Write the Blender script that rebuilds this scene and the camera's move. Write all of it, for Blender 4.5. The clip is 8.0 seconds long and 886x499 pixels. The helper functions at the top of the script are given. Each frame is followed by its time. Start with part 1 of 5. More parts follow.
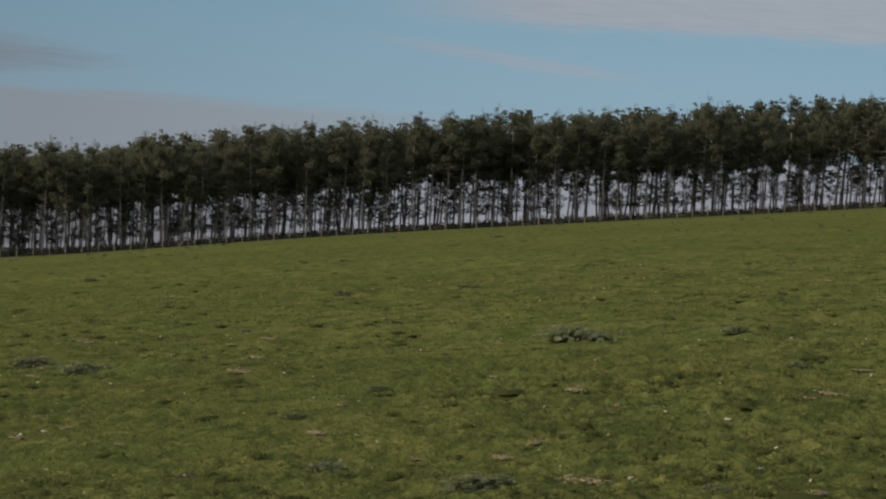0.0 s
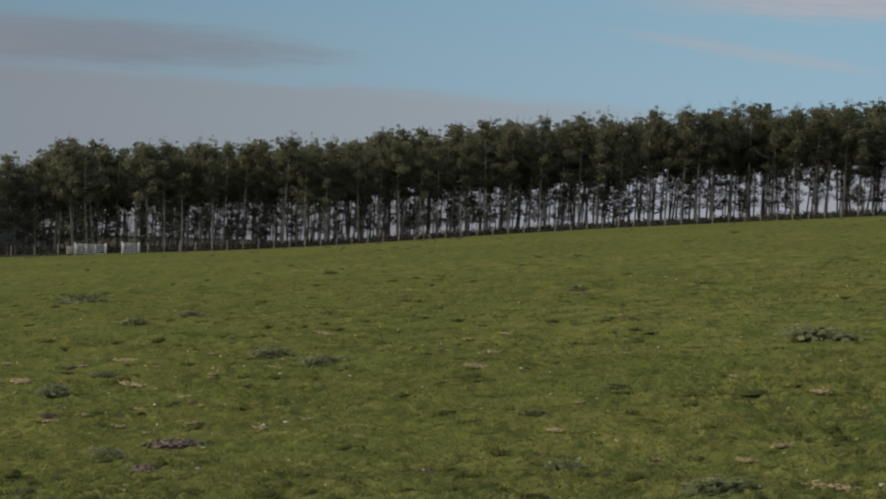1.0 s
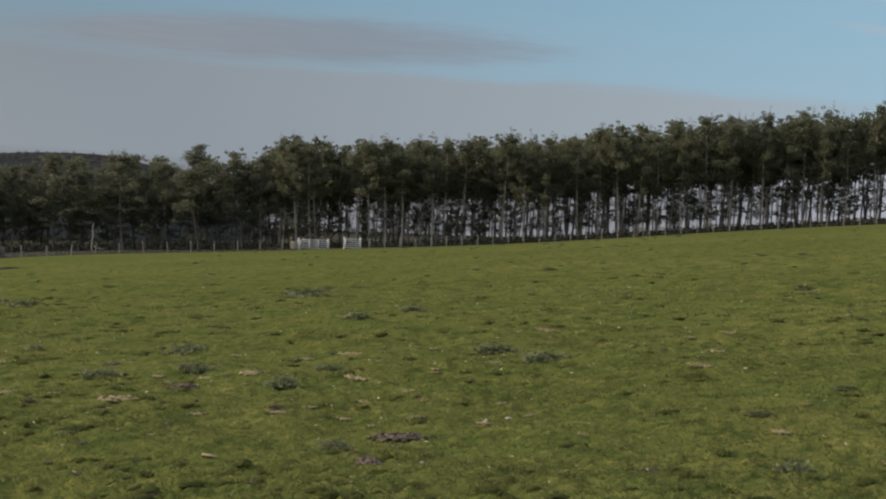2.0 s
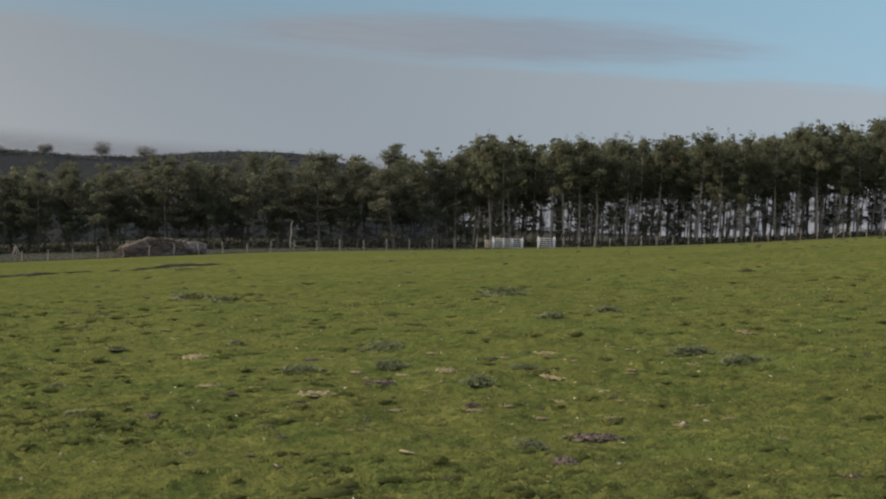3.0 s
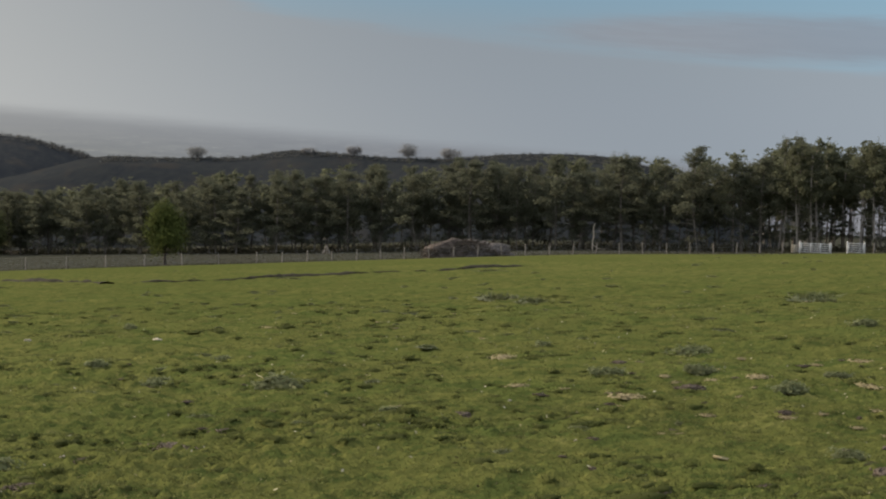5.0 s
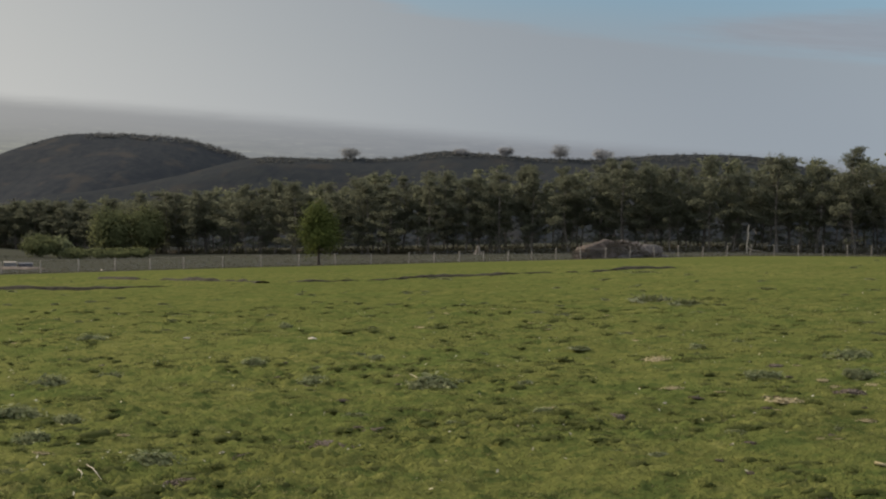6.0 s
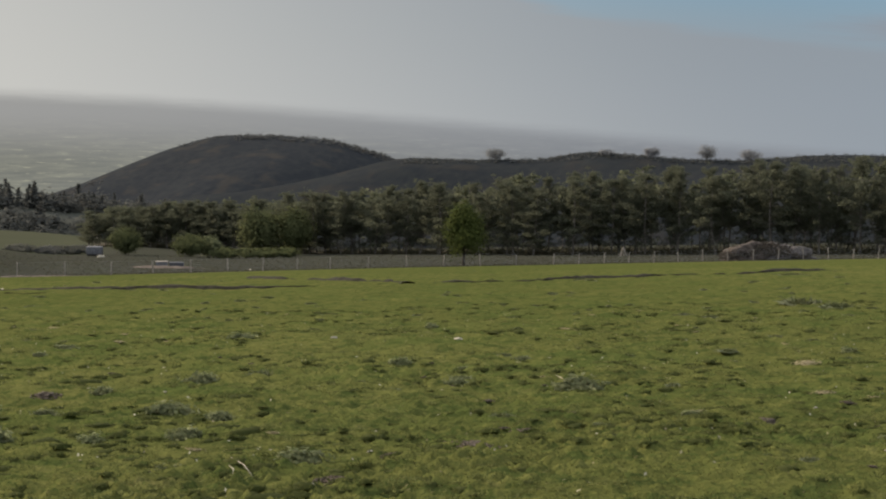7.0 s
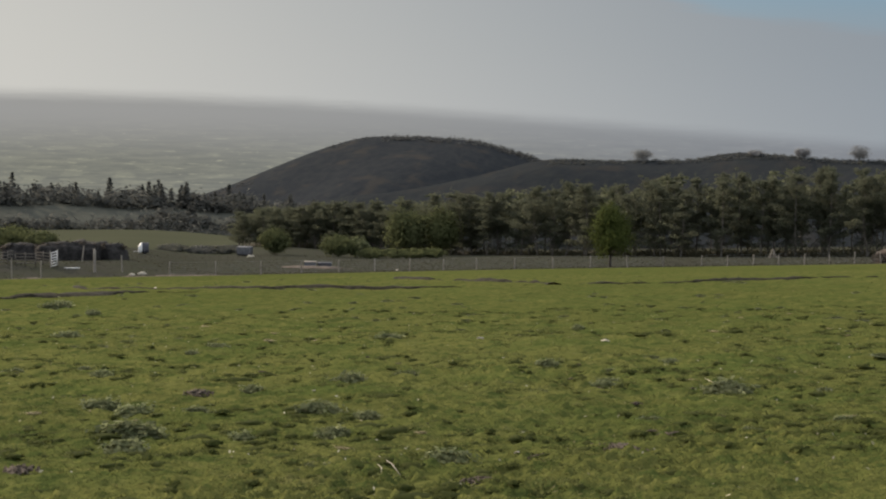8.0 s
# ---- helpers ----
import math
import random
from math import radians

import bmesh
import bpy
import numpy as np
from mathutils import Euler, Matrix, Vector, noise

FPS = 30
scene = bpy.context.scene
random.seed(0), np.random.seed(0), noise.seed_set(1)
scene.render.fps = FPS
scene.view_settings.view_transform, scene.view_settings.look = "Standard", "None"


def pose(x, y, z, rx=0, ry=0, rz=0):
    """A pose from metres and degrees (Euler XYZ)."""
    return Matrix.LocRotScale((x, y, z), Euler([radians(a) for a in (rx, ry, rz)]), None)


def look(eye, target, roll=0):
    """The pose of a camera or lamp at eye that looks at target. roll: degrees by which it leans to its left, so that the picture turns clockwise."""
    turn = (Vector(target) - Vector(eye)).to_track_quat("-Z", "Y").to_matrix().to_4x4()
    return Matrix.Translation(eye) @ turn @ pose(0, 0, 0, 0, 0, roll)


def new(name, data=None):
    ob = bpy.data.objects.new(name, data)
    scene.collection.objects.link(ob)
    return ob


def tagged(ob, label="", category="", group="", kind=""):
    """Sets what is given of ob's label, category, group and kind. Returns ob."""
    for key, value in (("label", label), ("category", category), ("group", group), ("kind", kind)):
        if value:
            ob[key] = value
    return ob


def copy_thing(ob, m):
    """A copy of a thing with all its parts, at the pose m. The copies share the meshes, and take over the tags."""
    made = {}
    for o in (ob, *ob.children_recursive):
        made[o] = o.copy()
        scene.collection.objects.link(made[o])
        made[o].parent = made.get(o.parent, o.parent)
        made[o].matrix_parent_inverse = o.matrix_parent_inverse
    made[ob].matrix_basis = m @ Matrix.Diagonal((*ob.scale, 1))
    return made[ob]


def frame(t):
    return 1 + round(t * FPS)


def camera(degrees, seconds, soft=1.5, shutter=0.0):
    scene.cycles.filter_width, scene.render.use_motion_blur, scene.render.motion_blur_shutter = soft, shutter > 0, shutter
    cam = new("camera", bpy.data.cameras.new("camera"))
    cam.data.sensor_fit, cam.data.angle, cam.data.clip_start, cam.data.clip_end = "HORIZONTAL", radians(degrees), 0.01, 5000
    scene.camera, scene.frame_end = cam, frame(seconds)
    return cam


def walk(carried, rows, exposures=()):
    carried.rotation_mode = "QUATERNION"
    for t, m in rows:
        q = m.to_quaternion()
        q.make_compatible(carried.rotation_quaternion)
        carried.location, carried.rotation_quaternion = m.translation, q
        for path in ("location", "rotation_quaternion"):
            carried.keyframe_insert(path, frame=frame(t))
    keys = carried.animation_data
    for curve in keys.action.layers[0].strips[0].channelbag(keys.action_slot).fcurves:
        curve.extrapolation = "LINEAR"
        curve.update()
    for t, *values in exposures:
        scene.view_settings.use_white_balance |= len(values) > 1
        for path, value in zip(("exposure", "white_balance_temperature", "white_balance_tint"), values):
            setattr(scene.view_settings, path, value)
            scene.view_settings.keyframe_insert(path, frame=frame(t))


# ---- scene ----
cam = camera(30.0, 8.0, soft=2.1)
EYE = 1.6
# seconds, place on the tripod's arm in metres, then its turn in degrees (tilt, lean, pan to the left)
ROWS = [
    (0.0, 0.140, -0.034, 86.200, -2.640, 0.175),
    (0.5, 0.110, 0.036, 85.923, -2.565, 4.175),
    (1.0, 0.090, 0.070, 85.645, -2.475, 8.276),
    (1.5, 0.070, 0.073, 85.426, -2.392, 11.957),
    (2.0, 0.047, 0.071, 85.215, -2.262, 15.838),
    (3.5, 0.001, 0.048, 84.844, -2.055, 25.435),
    (4.0, -0.025, 0.026, 84.777, -1.975, 28.074),
    (4.5, -0.035, 0.000, 84.725, -1.928, 30.443),
    (6.0, -0.066, -0.042, 84.536, -1.556, 38.241),
    (6.5, -0.073, -0.052, 84.490, -1.480, 40.627),
    (7.0, -0.080, -0.060, 84.441, -1.296, 43.251),
    (7.5, -0.086, -0.064, 84.402, -1.134, 45.715),
    (8.0, -0.090, -0.071, 84.373, -1.016, 48.304),
]
# seconds and stops
EXPOSURES = [(0.0, -0.08), (0.5, 0.02), (1.0, 0.11), (1.5, 0.23), (2.0, 0.33), (3.5, 0.50), (4.5, 0.43), (6.0, 0.51), (8.0, 0.44)]
walk(cam, [(t, pose(x, y, EYE, rx, ry, rz)) for t, x, y, rx, ry, rz in ROWS],
     exposures=[(t, stops, 6700, 10) for t, stops in EXPOSURES])

# ---- light ----
SUN_AZ, SUN_EL = 92.0, 24.0          # degrees to the left of straight ahead, and above the horizon


def polar(az, r):
    """The place r metres out at az degrees to the left of straight ahead."""
    a = radians(az)
    return -r * math.sin(a), r * math.cos(a)


class Nodes:
    """Short hand for a node tree."""

    def __init__(self, tree):
        self.tree = tree
        tree.nodes.clear()

    def add(self, kind, **inputs):
        node = self.tree.nodes.new(kind)
        for key, value in inputs.items():
            key = key.replace("_", " ")
            if key.isdigit():
                key = int(key)
            self.put(node, key, value)
        return node

    def put(self, node, key, value):
        if isinstance(value, bpy.types.NodeSocket):
            self.tree.links.new(value, node.inputs[key])
        elif isinstance(value, bpy.types.Node):
            self.tree.links.new(value.outputs[0], node.inputs[key])
        else:
            node.inputs[key].default_value = value

    def math(self, op, a, b=0.0, c=0.0, clamp=False):
        node = self.tree.nodes.new("ShaderNodeMath")
        node.operation, node.use_clamp = op, clamp
        for i, v in enumerate((a, b, c)):
            self.put(node, i, v)
        return node.outputs[0]

    def mix(self, fac, a, b, blend="MIX"):
        node = self.tree.nodes.new("ShaderNodeMix")
        node.data_type, node.blend_type = "RGBA", blend
        self.put(node, 0, fac), self.put(node, 6, a), self.put(node, 7, b)
        return node.outputs[2]

    def ramp(self, fac, *stops):
        node = self.tree.nodes.new("ShaderNodeValToRGB")
        while len(node.color_ramp.elements) < len(stops):
            node.color_ramp.elements.new(0.5)
        for e, (p, c) in zip(node.color_ramp.elements, stops):
            e.position, e.color = p, (c, c, c, 1) if isinstance(c, float) else (*c, 1)
        self.put(node, 0, fac)
        return node.outputs[0]

    def noise(self, vector, scale, detail=3.0, rough=0.55):
        node = self.add("ShaderNodeTexNoise", Scale=scale, Detail=detail, Roughness=rough)
        self.put(node, "Vector", vector)
        return node.outputs[0]

    def range(self, v, a, b, c=0.0, d=1.0, smooth=True):
        node = self.tree.nodes.new("ShaderNodeMapRange")
        node.interpolation_type = "SMOOTHSTEP" if smooth else "LINEAR"
        for i, x in enumerate((v, a, b, c, d)):
            self.put(node, i, x)
        return node.outputs[0]


def bearings(n, vector):
    """Degrees to the left of straight ahead and above the horizon of a direction, as sockets."""
    xyz = n.add("ShaderNodeSeparateXYZ", Vector=vector)
    az = n.math("MULTIPLY", n.math("ARCTAN2", n.math("MULTIPLY", xyz.outputs[0], -1.0), xyz.outputs[1]), 57.2958)
    flat = n.math("SQRT", n.math("ADD", n.math("MULTIPLY", xyz.outputs[0], xyz.outputs[0]), n.math("MULTIPLY", xyz.outputs[1], xyz.outputs[1])))
    el = n.math("MULTIPLY", n.math("ARCTAN2", xyz.outputs[2], flat), 57.2958)
    return az, el


def rgb(r, g, b):
    return (r, g, b, 1)


world = bpy.data.worlds.new("sky")
scene.world = world
world.use_nodes = True
n = Nodes(world.node_tree)
sky = n.add("ShaderNodeTexSky")
sky.sky_type, sky.sun_disc = "NISHITA", False
sky.sun_elevation, sky.sun_rotation = radians(SUN_EL), radians(-SUN_AZ)
sky.air_density, sky.dust_density, sky.altitude = 1.0, 2.0, 250
az, el = bearings(n, n.add("ShaderNodeTexCoord").outputs["Generated"])
flow = n.add("ShaderNodeCombineXYZ", X=n.math("MULTIPLY", az, 0.05), Y=n.math("ADD", n.math("MULTIPLY", el, 0.55), n.math("MULTIPLY", az, -0.02)), Z=0.0)
wisp = n.noise(flow.outputs[0], 1.0, 5.0, 0.6)
fine = n.noise(flow.outputs[0], 4.0, 4.0, 0.6)
bank_noise = n.math("ADD", n.math("MULTIPLY", n.math("SUBTRACT", wisp, 0.5), 2.6), n.math("MULTIPLY", n.math("SUBTRACT", fine, 0.5), 0.9))
# the low bank of grey cloud, its top falling away to the right
bank_top = n.math("ADD", n.math("MULTIPLY", az, 0.022), n.range(az, 26.0, 58.0, 0.95, 4.0))
bank = n.math("MULTIPLY", n.range(n.math("ADD", n.math("SUBTRACT", bank_top, el), n.math("MULTIPLY", bank_noise, 0.42)), -0.14, 0.34), n.range(az, -5.0, 8.0))
# a long lens-shaped cloud above it, torn into streaks
streaky = n.noise(flow.outputs[0], 11.0, 4.0, 0.6)
u = n.math("DIVIDE", n.math("SUBTRACT", az, 20.8), 9.3)
v = n.math("DIVIDE", n.math("SUBTRACT", el, n.math("ADD", 2.17, n.math("MULTIPLY", az, 0.004))), 0.80)
rag = n.math("ADD", n.math("MULTIPLY", bank_noise, 0.35), n.math("MULTIPLY", n.math("SUBTRACT", streaky, 0.5), 0.9))
lens = n.range(n.math("ADD", n.math("ADD", n.math("MULTIPLY", u, u), n.math("MULTIPLY", v, v)), rag), 1.35, 0.15)
# torn cloud higher to the right, and one long streak below it
torn = n.math("ADD", n.math("SUBTRACT", el, n.math("ADD", 3.95, n.math("MULTIPLY", az, 0.02))), n.math("MULTIPLY", rag, 0.7))
torn = n.math("MULTIPLY", n.math("MULTIPLY", n.range(torn, -0.15, 0.55), n.range(az, 4.0, -4.0)), n.range(el, 11.0, 6.5))
u3 = n.math("DIVIDE", n.math("ADD", az, 2.0), 5.0)
v3 = n.math("DIVIDE", n.math("SUBTRACT", el, n.math("ADD", 3.10, n.math("MULTIPLY", az, 0.125))), 0.26)
wisp_line = n.range(n.math("ADD", n.math("ADD", n.math("MULTIPLY", u3, u3), n.math("MULTIPLY", v3, v3)), rag), 1.25, 0.2)
torn = n.math("MAXIMUM", torn, n.math("MULTIPLY", wisp_line, 0.5))
low = n.range(el, 18.0, 4.5)
near_sun = n.range(n.math("SUBTRACT", az, n.math("MULTIPLY", el, 1.2)), 24.0, 74.0)
near_sun = n.math("MULTIPLY", near_sun, n.range(az, 180.0, 125.0))
blue = n.mix(n.range(el, 0.0, 8.0), (0.22, 0.335, 0.43, 1), (0.165, 0.305, 0.42, 1))
pale = n.math("MULTIPLY", n.math("MULTIPLY", n.range(az, 8.0, 32.0), n.range(el, 4.2, 0.8)), 0.75)
blue = n.mix(pale, blue, (0.262, 0.288, 0.322, 1))
blue = n.mix(near_sun, blue, (0.56, 0.57, 0.55, 1))
grey = n.mix(near_sun, (0.245, 0.287, 0.335, 1), (0.62, 0.615, 0.58, 1))
pink = n.mix(near_sun, n.mix(streaky, (0.27, 0.272, 0.315, 1), (0.37, 0.36, 0.39, 1)), (0.50, 0.49, 0.47, 1))
band = n.mix(bank, blue, grey)
band = n.mix(n.math("MULTIPLY", lens, 0.68), band, n.mix(n.range(az, 17.0, 28.0), n.mix(fine, (0.175, 0.200, 0.250, 1), (0.225, 0.240, 0.285, 1)), n.mix(streaky, (0.225, 0.238, 0.275, 1), (0.285, 0.283, 0.315, 1))))
band = n.mix(n.math("MULTIPLY", torn, 0.7), band, pink)
haze_line = n.range(el, 1.6, -0.6)
band = n.mix(n.math("MULTIPLY", haze_line, n.range(az, 30.0, 60.0, 0.15, 0.35)), band, n.mix(near_sun, (0.27, 0.31, 0.37, 1), (0.60, 0.60, 0.57, 1)))
dim = n.mix(1.0, sky.outputs[0], (0.15, 0.15, 0.15, 1), "MULTIPLY")
band = n.mix(1.0, band, n.mix(n.range(az, 38.0, -12.0), rgb(0.76, 0.76, 0.76), rgb(1.21, 1.22, 1.20)), "MULTIPLY")
dim = n.mix(0.6, dim, rgb(1.00, 1.01, 1.03))
seen_sky = n.mix(low, dim, band)
n.add("ShaderNodeOutputWorld", Surface=n.add("ShaderNodeBackground", Color=seen_sky, Strength=1.0).outputs[0])

sun = new("sun", bpy.data.lights.new("sun", "SUN"))
sun.data.energy, sun.data.angle, sun.data.color = 4.05, radians(1.5), (1.0, 0.845, 0.675)
sx, sy = polar(SUN_AZ, math.cos(radians(SUN_EL)))
sun.matrix_world = look((0, 0, 60), (-sx, -sy, 60 - math.sin(radians(SUN_EL))))


# ---- materials ----
def material(name, build, rough=0.9, spec=0.15, translucent=0.0):
    """build(n, coords) gives a colour socket and a height socket (or None)."""
    m = bpy.data.materials.new(name)
    m.use_nodes = True
    n = Nodes(m.node_tree)
    coords = n.add("ShaderNodeTexCoord").outputs["Object"]
    colour, height, depth = build(n, coords)
    shader = n.add("ShaderNodeBsdfPrincipled", Roughness=rough)
    n.put(shader, "Base Color", colour)
    n.put(shader, "Specular IOR Level", spec)
    if height is not None:
        bump = n.add("ShaderNodeBump", Strength=1.0, Distance=depth)
        n.put(bump, "Height", height)
        n.put(shader, "Normal", bump.outputs[0])
    out = shader.outputs[0]
    if translucent:
        thin = n.add("ShaderNodeBsdfTranslucent")
        n.put(thin, "Color", colour)
        mixed = n.add("ShaderNodeMixShader", Fac=translucent)
        n.put(mixed, 1, out), n.put(mixed, 2, thin.outputs[0])
        out = mixed.outputs[0]
    n.add("ShaderNodeOutputMaterial", Surface=out)
    return m


def turf(n, p):
    big = n.noise(p, 0.035, 3.0)
    mid = n.noise(p, 0.45, 4.0, 0.6)
    small = n.noise(p, 5.0, 4.0, 0.65)
    tiny = n.noise(p, 38.0, 2.0, 0.6)
    fine = n.noise(p, 14.0, 3.0, 0.6)
    c = n.mix(n.range(big, 0.35, 0.65), rgb(0.069, 0.077, 0.023), rgb(0.090, 0.095, 0.030))
    c = n.mix(n.range(mid, 0.40, 0.72), c, rgb(0.060, 0.077, 0.022))
    c = n.mix(n.math("MULTIPLY", n.range(small, 0.52, 0.74), 0.55), c, rgb(0.15, 0.145, 0.045))
    c = n.mix(n.math("MULTIPLY", n.range(tiny, 0.55, 0.8), 0.3), c, rgb(0.03, 0.05, 0.012))
    straw = n.math("MULTIPLY", n.range(n.noise(p, 1.3, 5.0, 0.7), 0.62, 0.78), 0.45)
    c = n.mix(straw, c, rgb(0.17, 0.15, 0.065))
    # streaks of darker green and of paler yellow, laid by noise
    mottle = n.noise(p, 2.3, 6.0, 0.72)
    c = n.mix(n.math("MULTIPLY", n.range(mottle, 0.52, 0.585), 0.78), c, rgb(0.037, 0.052, 0.016))
    c = n.mix(n.math("MULTIPLY", n.range(mottle, 0.45, 0.36), 0.35), c, rgb(0.140, 0.138, 0.048))
    c = n.mix(n.math("MULTIPLY", n.range(fine, 0.46, 0.30), 0.45), c, rgb(0.048, 0.066, 0.018))
    h = n.math("ADD", n.math("MULTIPLY", mid, 0.3), n.math("ADD", n.math("MULTIPLY", small, 0.12), n.math("ADD", n.math("MULTIPLY", fine, 0.06), n.math("MULTIPLY", tiny, 0.03))))
    return c, h, 0.35


def blades(n, p):
    """Green blades, some bleached, in patches of darker and lighter tone."""
    geo = n.add("ShaderNodeNewGeometry").outputs["Random Per Island"]
    c = n.ramp(geo, (0.0, (0.066, 0.076, 0.025)), (0.6, (0.088, 0.096, 0.030)), (0.95, (0.110, 0.114, 0.042)), (1.0, (0.22, 0.19, 0.10)))
    c = n.mix(n.range(n.noise(p, 0.45, 3.0), 0.42, 0.66), c, rgb(0.076, 0.092, 0.029))
    patch = n.noise(p, 3.4, 3.0, 0.6)
    c = n.mix(n.math("MULTIPLY", n.range(patch, 0.52, 0.70), 0.6), c, rgb(0.046, 0.058, 0.022))
    c = n.mix(n.math("MULTIPLY", n.range(patch, 0.46, 0.32), 0.55), c, rgb(0.155, 0.155, 0.058))
    return c, None, 0


def needles(dark, light):
    def build(n, p):
        geo = n.add("ShaderNodeNewGeometry").outputs["Random Per Island"]
        tone = n.add("ShaderNodeObjectInfo").outputs["Random"]
        c = n.ramp(geo, (0.0, dark), (1.0, light))
        c = n.mix(n.math("MULTIPLY", tone, 0.55), c, n.mix(0.5, c, rgb(0.086, 0.088, 0.056)))
        return c, None, 0
    return build


def bark(n, p):
    streak = n.noise(n.add("ShaderNodeMapping", Vector=p, Scale=(6, 6, 0.8)).outputs[0], 3.0, 4.0, 0.65)
    tone = n.add("ShaderNodeObjectInfo").outputs["Random"]
    c = n.mix(streak, rgb(0.14, 0.126, 0.110), rgb(0.33, 0.30, 0.265))
    c = n.mix(n.math("MULTIPLY", tone, 0.5), c, rgb(0.27, 0.245, 0.215))
    return c, streak, 0.04


def speckled(a, b, scale, depth=0.02, c=None):
    def build(n, p):
        f = n.noise(p, scale, 5.0, 0.65)
        col = n.mix(n.range(f, 0.35, 0.65), rgb(*a), rgb(*b))
        if c:
            col = n.mix(n.range(n.noise(p, scale * 0.3, 3.0), 0.52, 0.68), col, rgb(*c))
        return col, f, depth
    return build


def rough_ground(n, p):
    f = n.noise(p, 0.25, 5.0, 0.7)
    fine = n.noise(p, 2.5, 4.0, 0.7)
    c = n.mix(n.range(f, 0.38, 0.62), rgb(0.043, 0.043, 0.036), rgb(0.040, 0.043, 0.031))
    c = n.mix(n.math("MULTIPLY", n.range(fine, 0.55, 0.75), 0.6), c, rgb(0.056, 0.053, 0.044))
    return c, fine, 0.3


def sheet(n, p):
    """Turf on the field, rough grass past its fence, pale land far off."""
    field, h, depth = turf(n, p)
    wild = rough_ground(n, p)[0]
    mark = n.add("ShaderNodeAttribute")
    mark.attribute_name = "past_fence"
    edge = n.math("ADD", mark.outputs["Fac"], n.math("MULTIPLY", n.math("SUBTRACT", n.noise(p, 0.4, 4.0), 0.5), 1.1))
    c = n.mix(n.range(edge, 0.35, 0.6), field, wild)
    meadow = n.add("ShaderNodeAttribute")
    meadow.attribute_name = "meadow"
    c = n.mix(meadow.outputs["Fac"], c, n.mix(n.noise(p, 0.02, 3.0), rgb(0.048, 0.052, 0.034), rgb(0.064, 0.067, 0.044)))
    litter = n.add("ShaderNodeAttribute")
    litter.attribute_name = "litter"
    return n.mix(litter.outputs["Fac"], c, n.mix(n.noise(p, 1.5, 4.0), rgb(0.045, 0.040, 0.030), rgb(0.085, 0.073, 0.054))), n.math("MULTIPLY", h, n.range(edge, 0.2, 0.6, 1.0, 0.15)), depth


M_SHEET = material("field_turf", sheet, 1.0, 0.0)
M_BLADE = material("grass_blades", blades, 0.9, 0.03, 0.5)
M_PINE = material("pine_needles", needles((0.092, 0.101, 0.066), (0.120, 0.129, 0.080)), 0.95, 0.02, 0.65)
M_BUSHY = material("pine_needles_bluish", needles((0.083, 0.091, 0.065), (0.111, 0.119, 0.080)), 0.95, 0.02, 0.62)
M_LEAF = material("fresh_leaves", needles((0.050, 0.070, 0.017), (0.090, 0.108, 0.027)), 0.95, 0.02, 0.4)
M_OLIVE = material("olive_leaves", needles((0.078, 0.090, 0.041), (0.108, 0.120, 0.055)), 0.95, 0.02, 0.5)
M_WEED = material("weed_leaves", needles((0.115, 0.138, 0.066), (0.225, 0.245, 0.135)), 0.9, 0.03, 0.6)
M_BARK = material("pine_bark", bark, 0.9, 0.1)
# Pine bark darkened for the shade among bushy crowns; also colours the pen hurdles.
M_SHADEBARK = material("shaded_pine_bark", speckled((0.075, 0.067, 0.058), (0.17, 0.155, 0.135), 5.0), 0.9, 0.05)
M_DARKBARK = material("dark_bark", speckled((0.03, 0.026, 0.02), (0.09, 0.075, 0.06), 6.0), 0.9, 0.1)
M_SOIL = material("mole_soil", speckled((0.050, 0.041, 0.033), (0.17, 0.138, 0.110), 14.0, 0.03), 0.95, 0.1)
M_DRY = material("dry_grass", speckled((0.20, 0.168, 0.09), (0.36, 0.305, 0.175), 16.0, 0.02), 0.9, 0.1)
# Near black: the shadow in the wheel ruts is put into this colour.
M_RUT = material("rut_shadow", speckled((0.013, 0.012, 0.008), (0.034, 0.031, 0.021), 3.0, 0.05), 0.9, 0.05)
M_STONE = material("pale_stone", speckled((0.30, 0.27, 0.21), (0.48, 0.44, 0.36), 14.0, 0.01), 0.8, 0.2)
M_WOOD = material("weathered_post", speckled((0.15, 0.135, 0.115), (0.29, 0.265, 0.23), 9.0, 0.01), 0.85, 0.15)
M_WHITE = material("white_painted_metal", speckled((0.46, 0.47, 0.46), (0.62, 0.62, 0.61), 5.0, 0.002), 0.5, 0.4)
M_WIRE = material("galvanised_wire", speckled((0.30, 0.31, 0.32), (0.42, 0.43, 0.44), 40.0, 0.001), 0.45, 0.5)
# Far slopes and woods: haze is mixed into these greyed base colours.
M_HILL = material("hazed_heath", speckled((0.026, 0.029, 0.033), (0.033, 0.036, 0.038), 0.11, 1.6, (0.042, 0.041, 0.039)), 1.0, 0.0)
M_RIDGE = material("hazed_dark_heath", speckled((0.023, 0.026, 0.029), (0.028, 0.031, 0.032), 0.11, 1.4, (0.032, 0.032, 0.031)), 1.0, 0.0)
M_SPUR = material("hazed_pasture", speckled((0.062, 0.065, 0.056), (0.080, 0.083, 0.070), 0.03, 0.6), 1.0, 0.0)
M_FARWOOD = material("hazed_wood_leaves", needles((0.092, 0.096, 0.099), (0.108, 0.110, 0.110)), 0.95, 0.02, 0.5)
M_VALLEY = material("hazed_valley_leaves", needles((0.080, 0.084, 0.082), (0.098, 0.101, 0.094)), 0.95, 0.02, 0.55)
# Ridge trees: pale grey holds the haze in front of them.
M_HAZY = material("hazed_twigs", needles((0.19, 0.19, 0.195), (0.24, 0.24, 0.24)), 0.95, 0.05, 0.3)
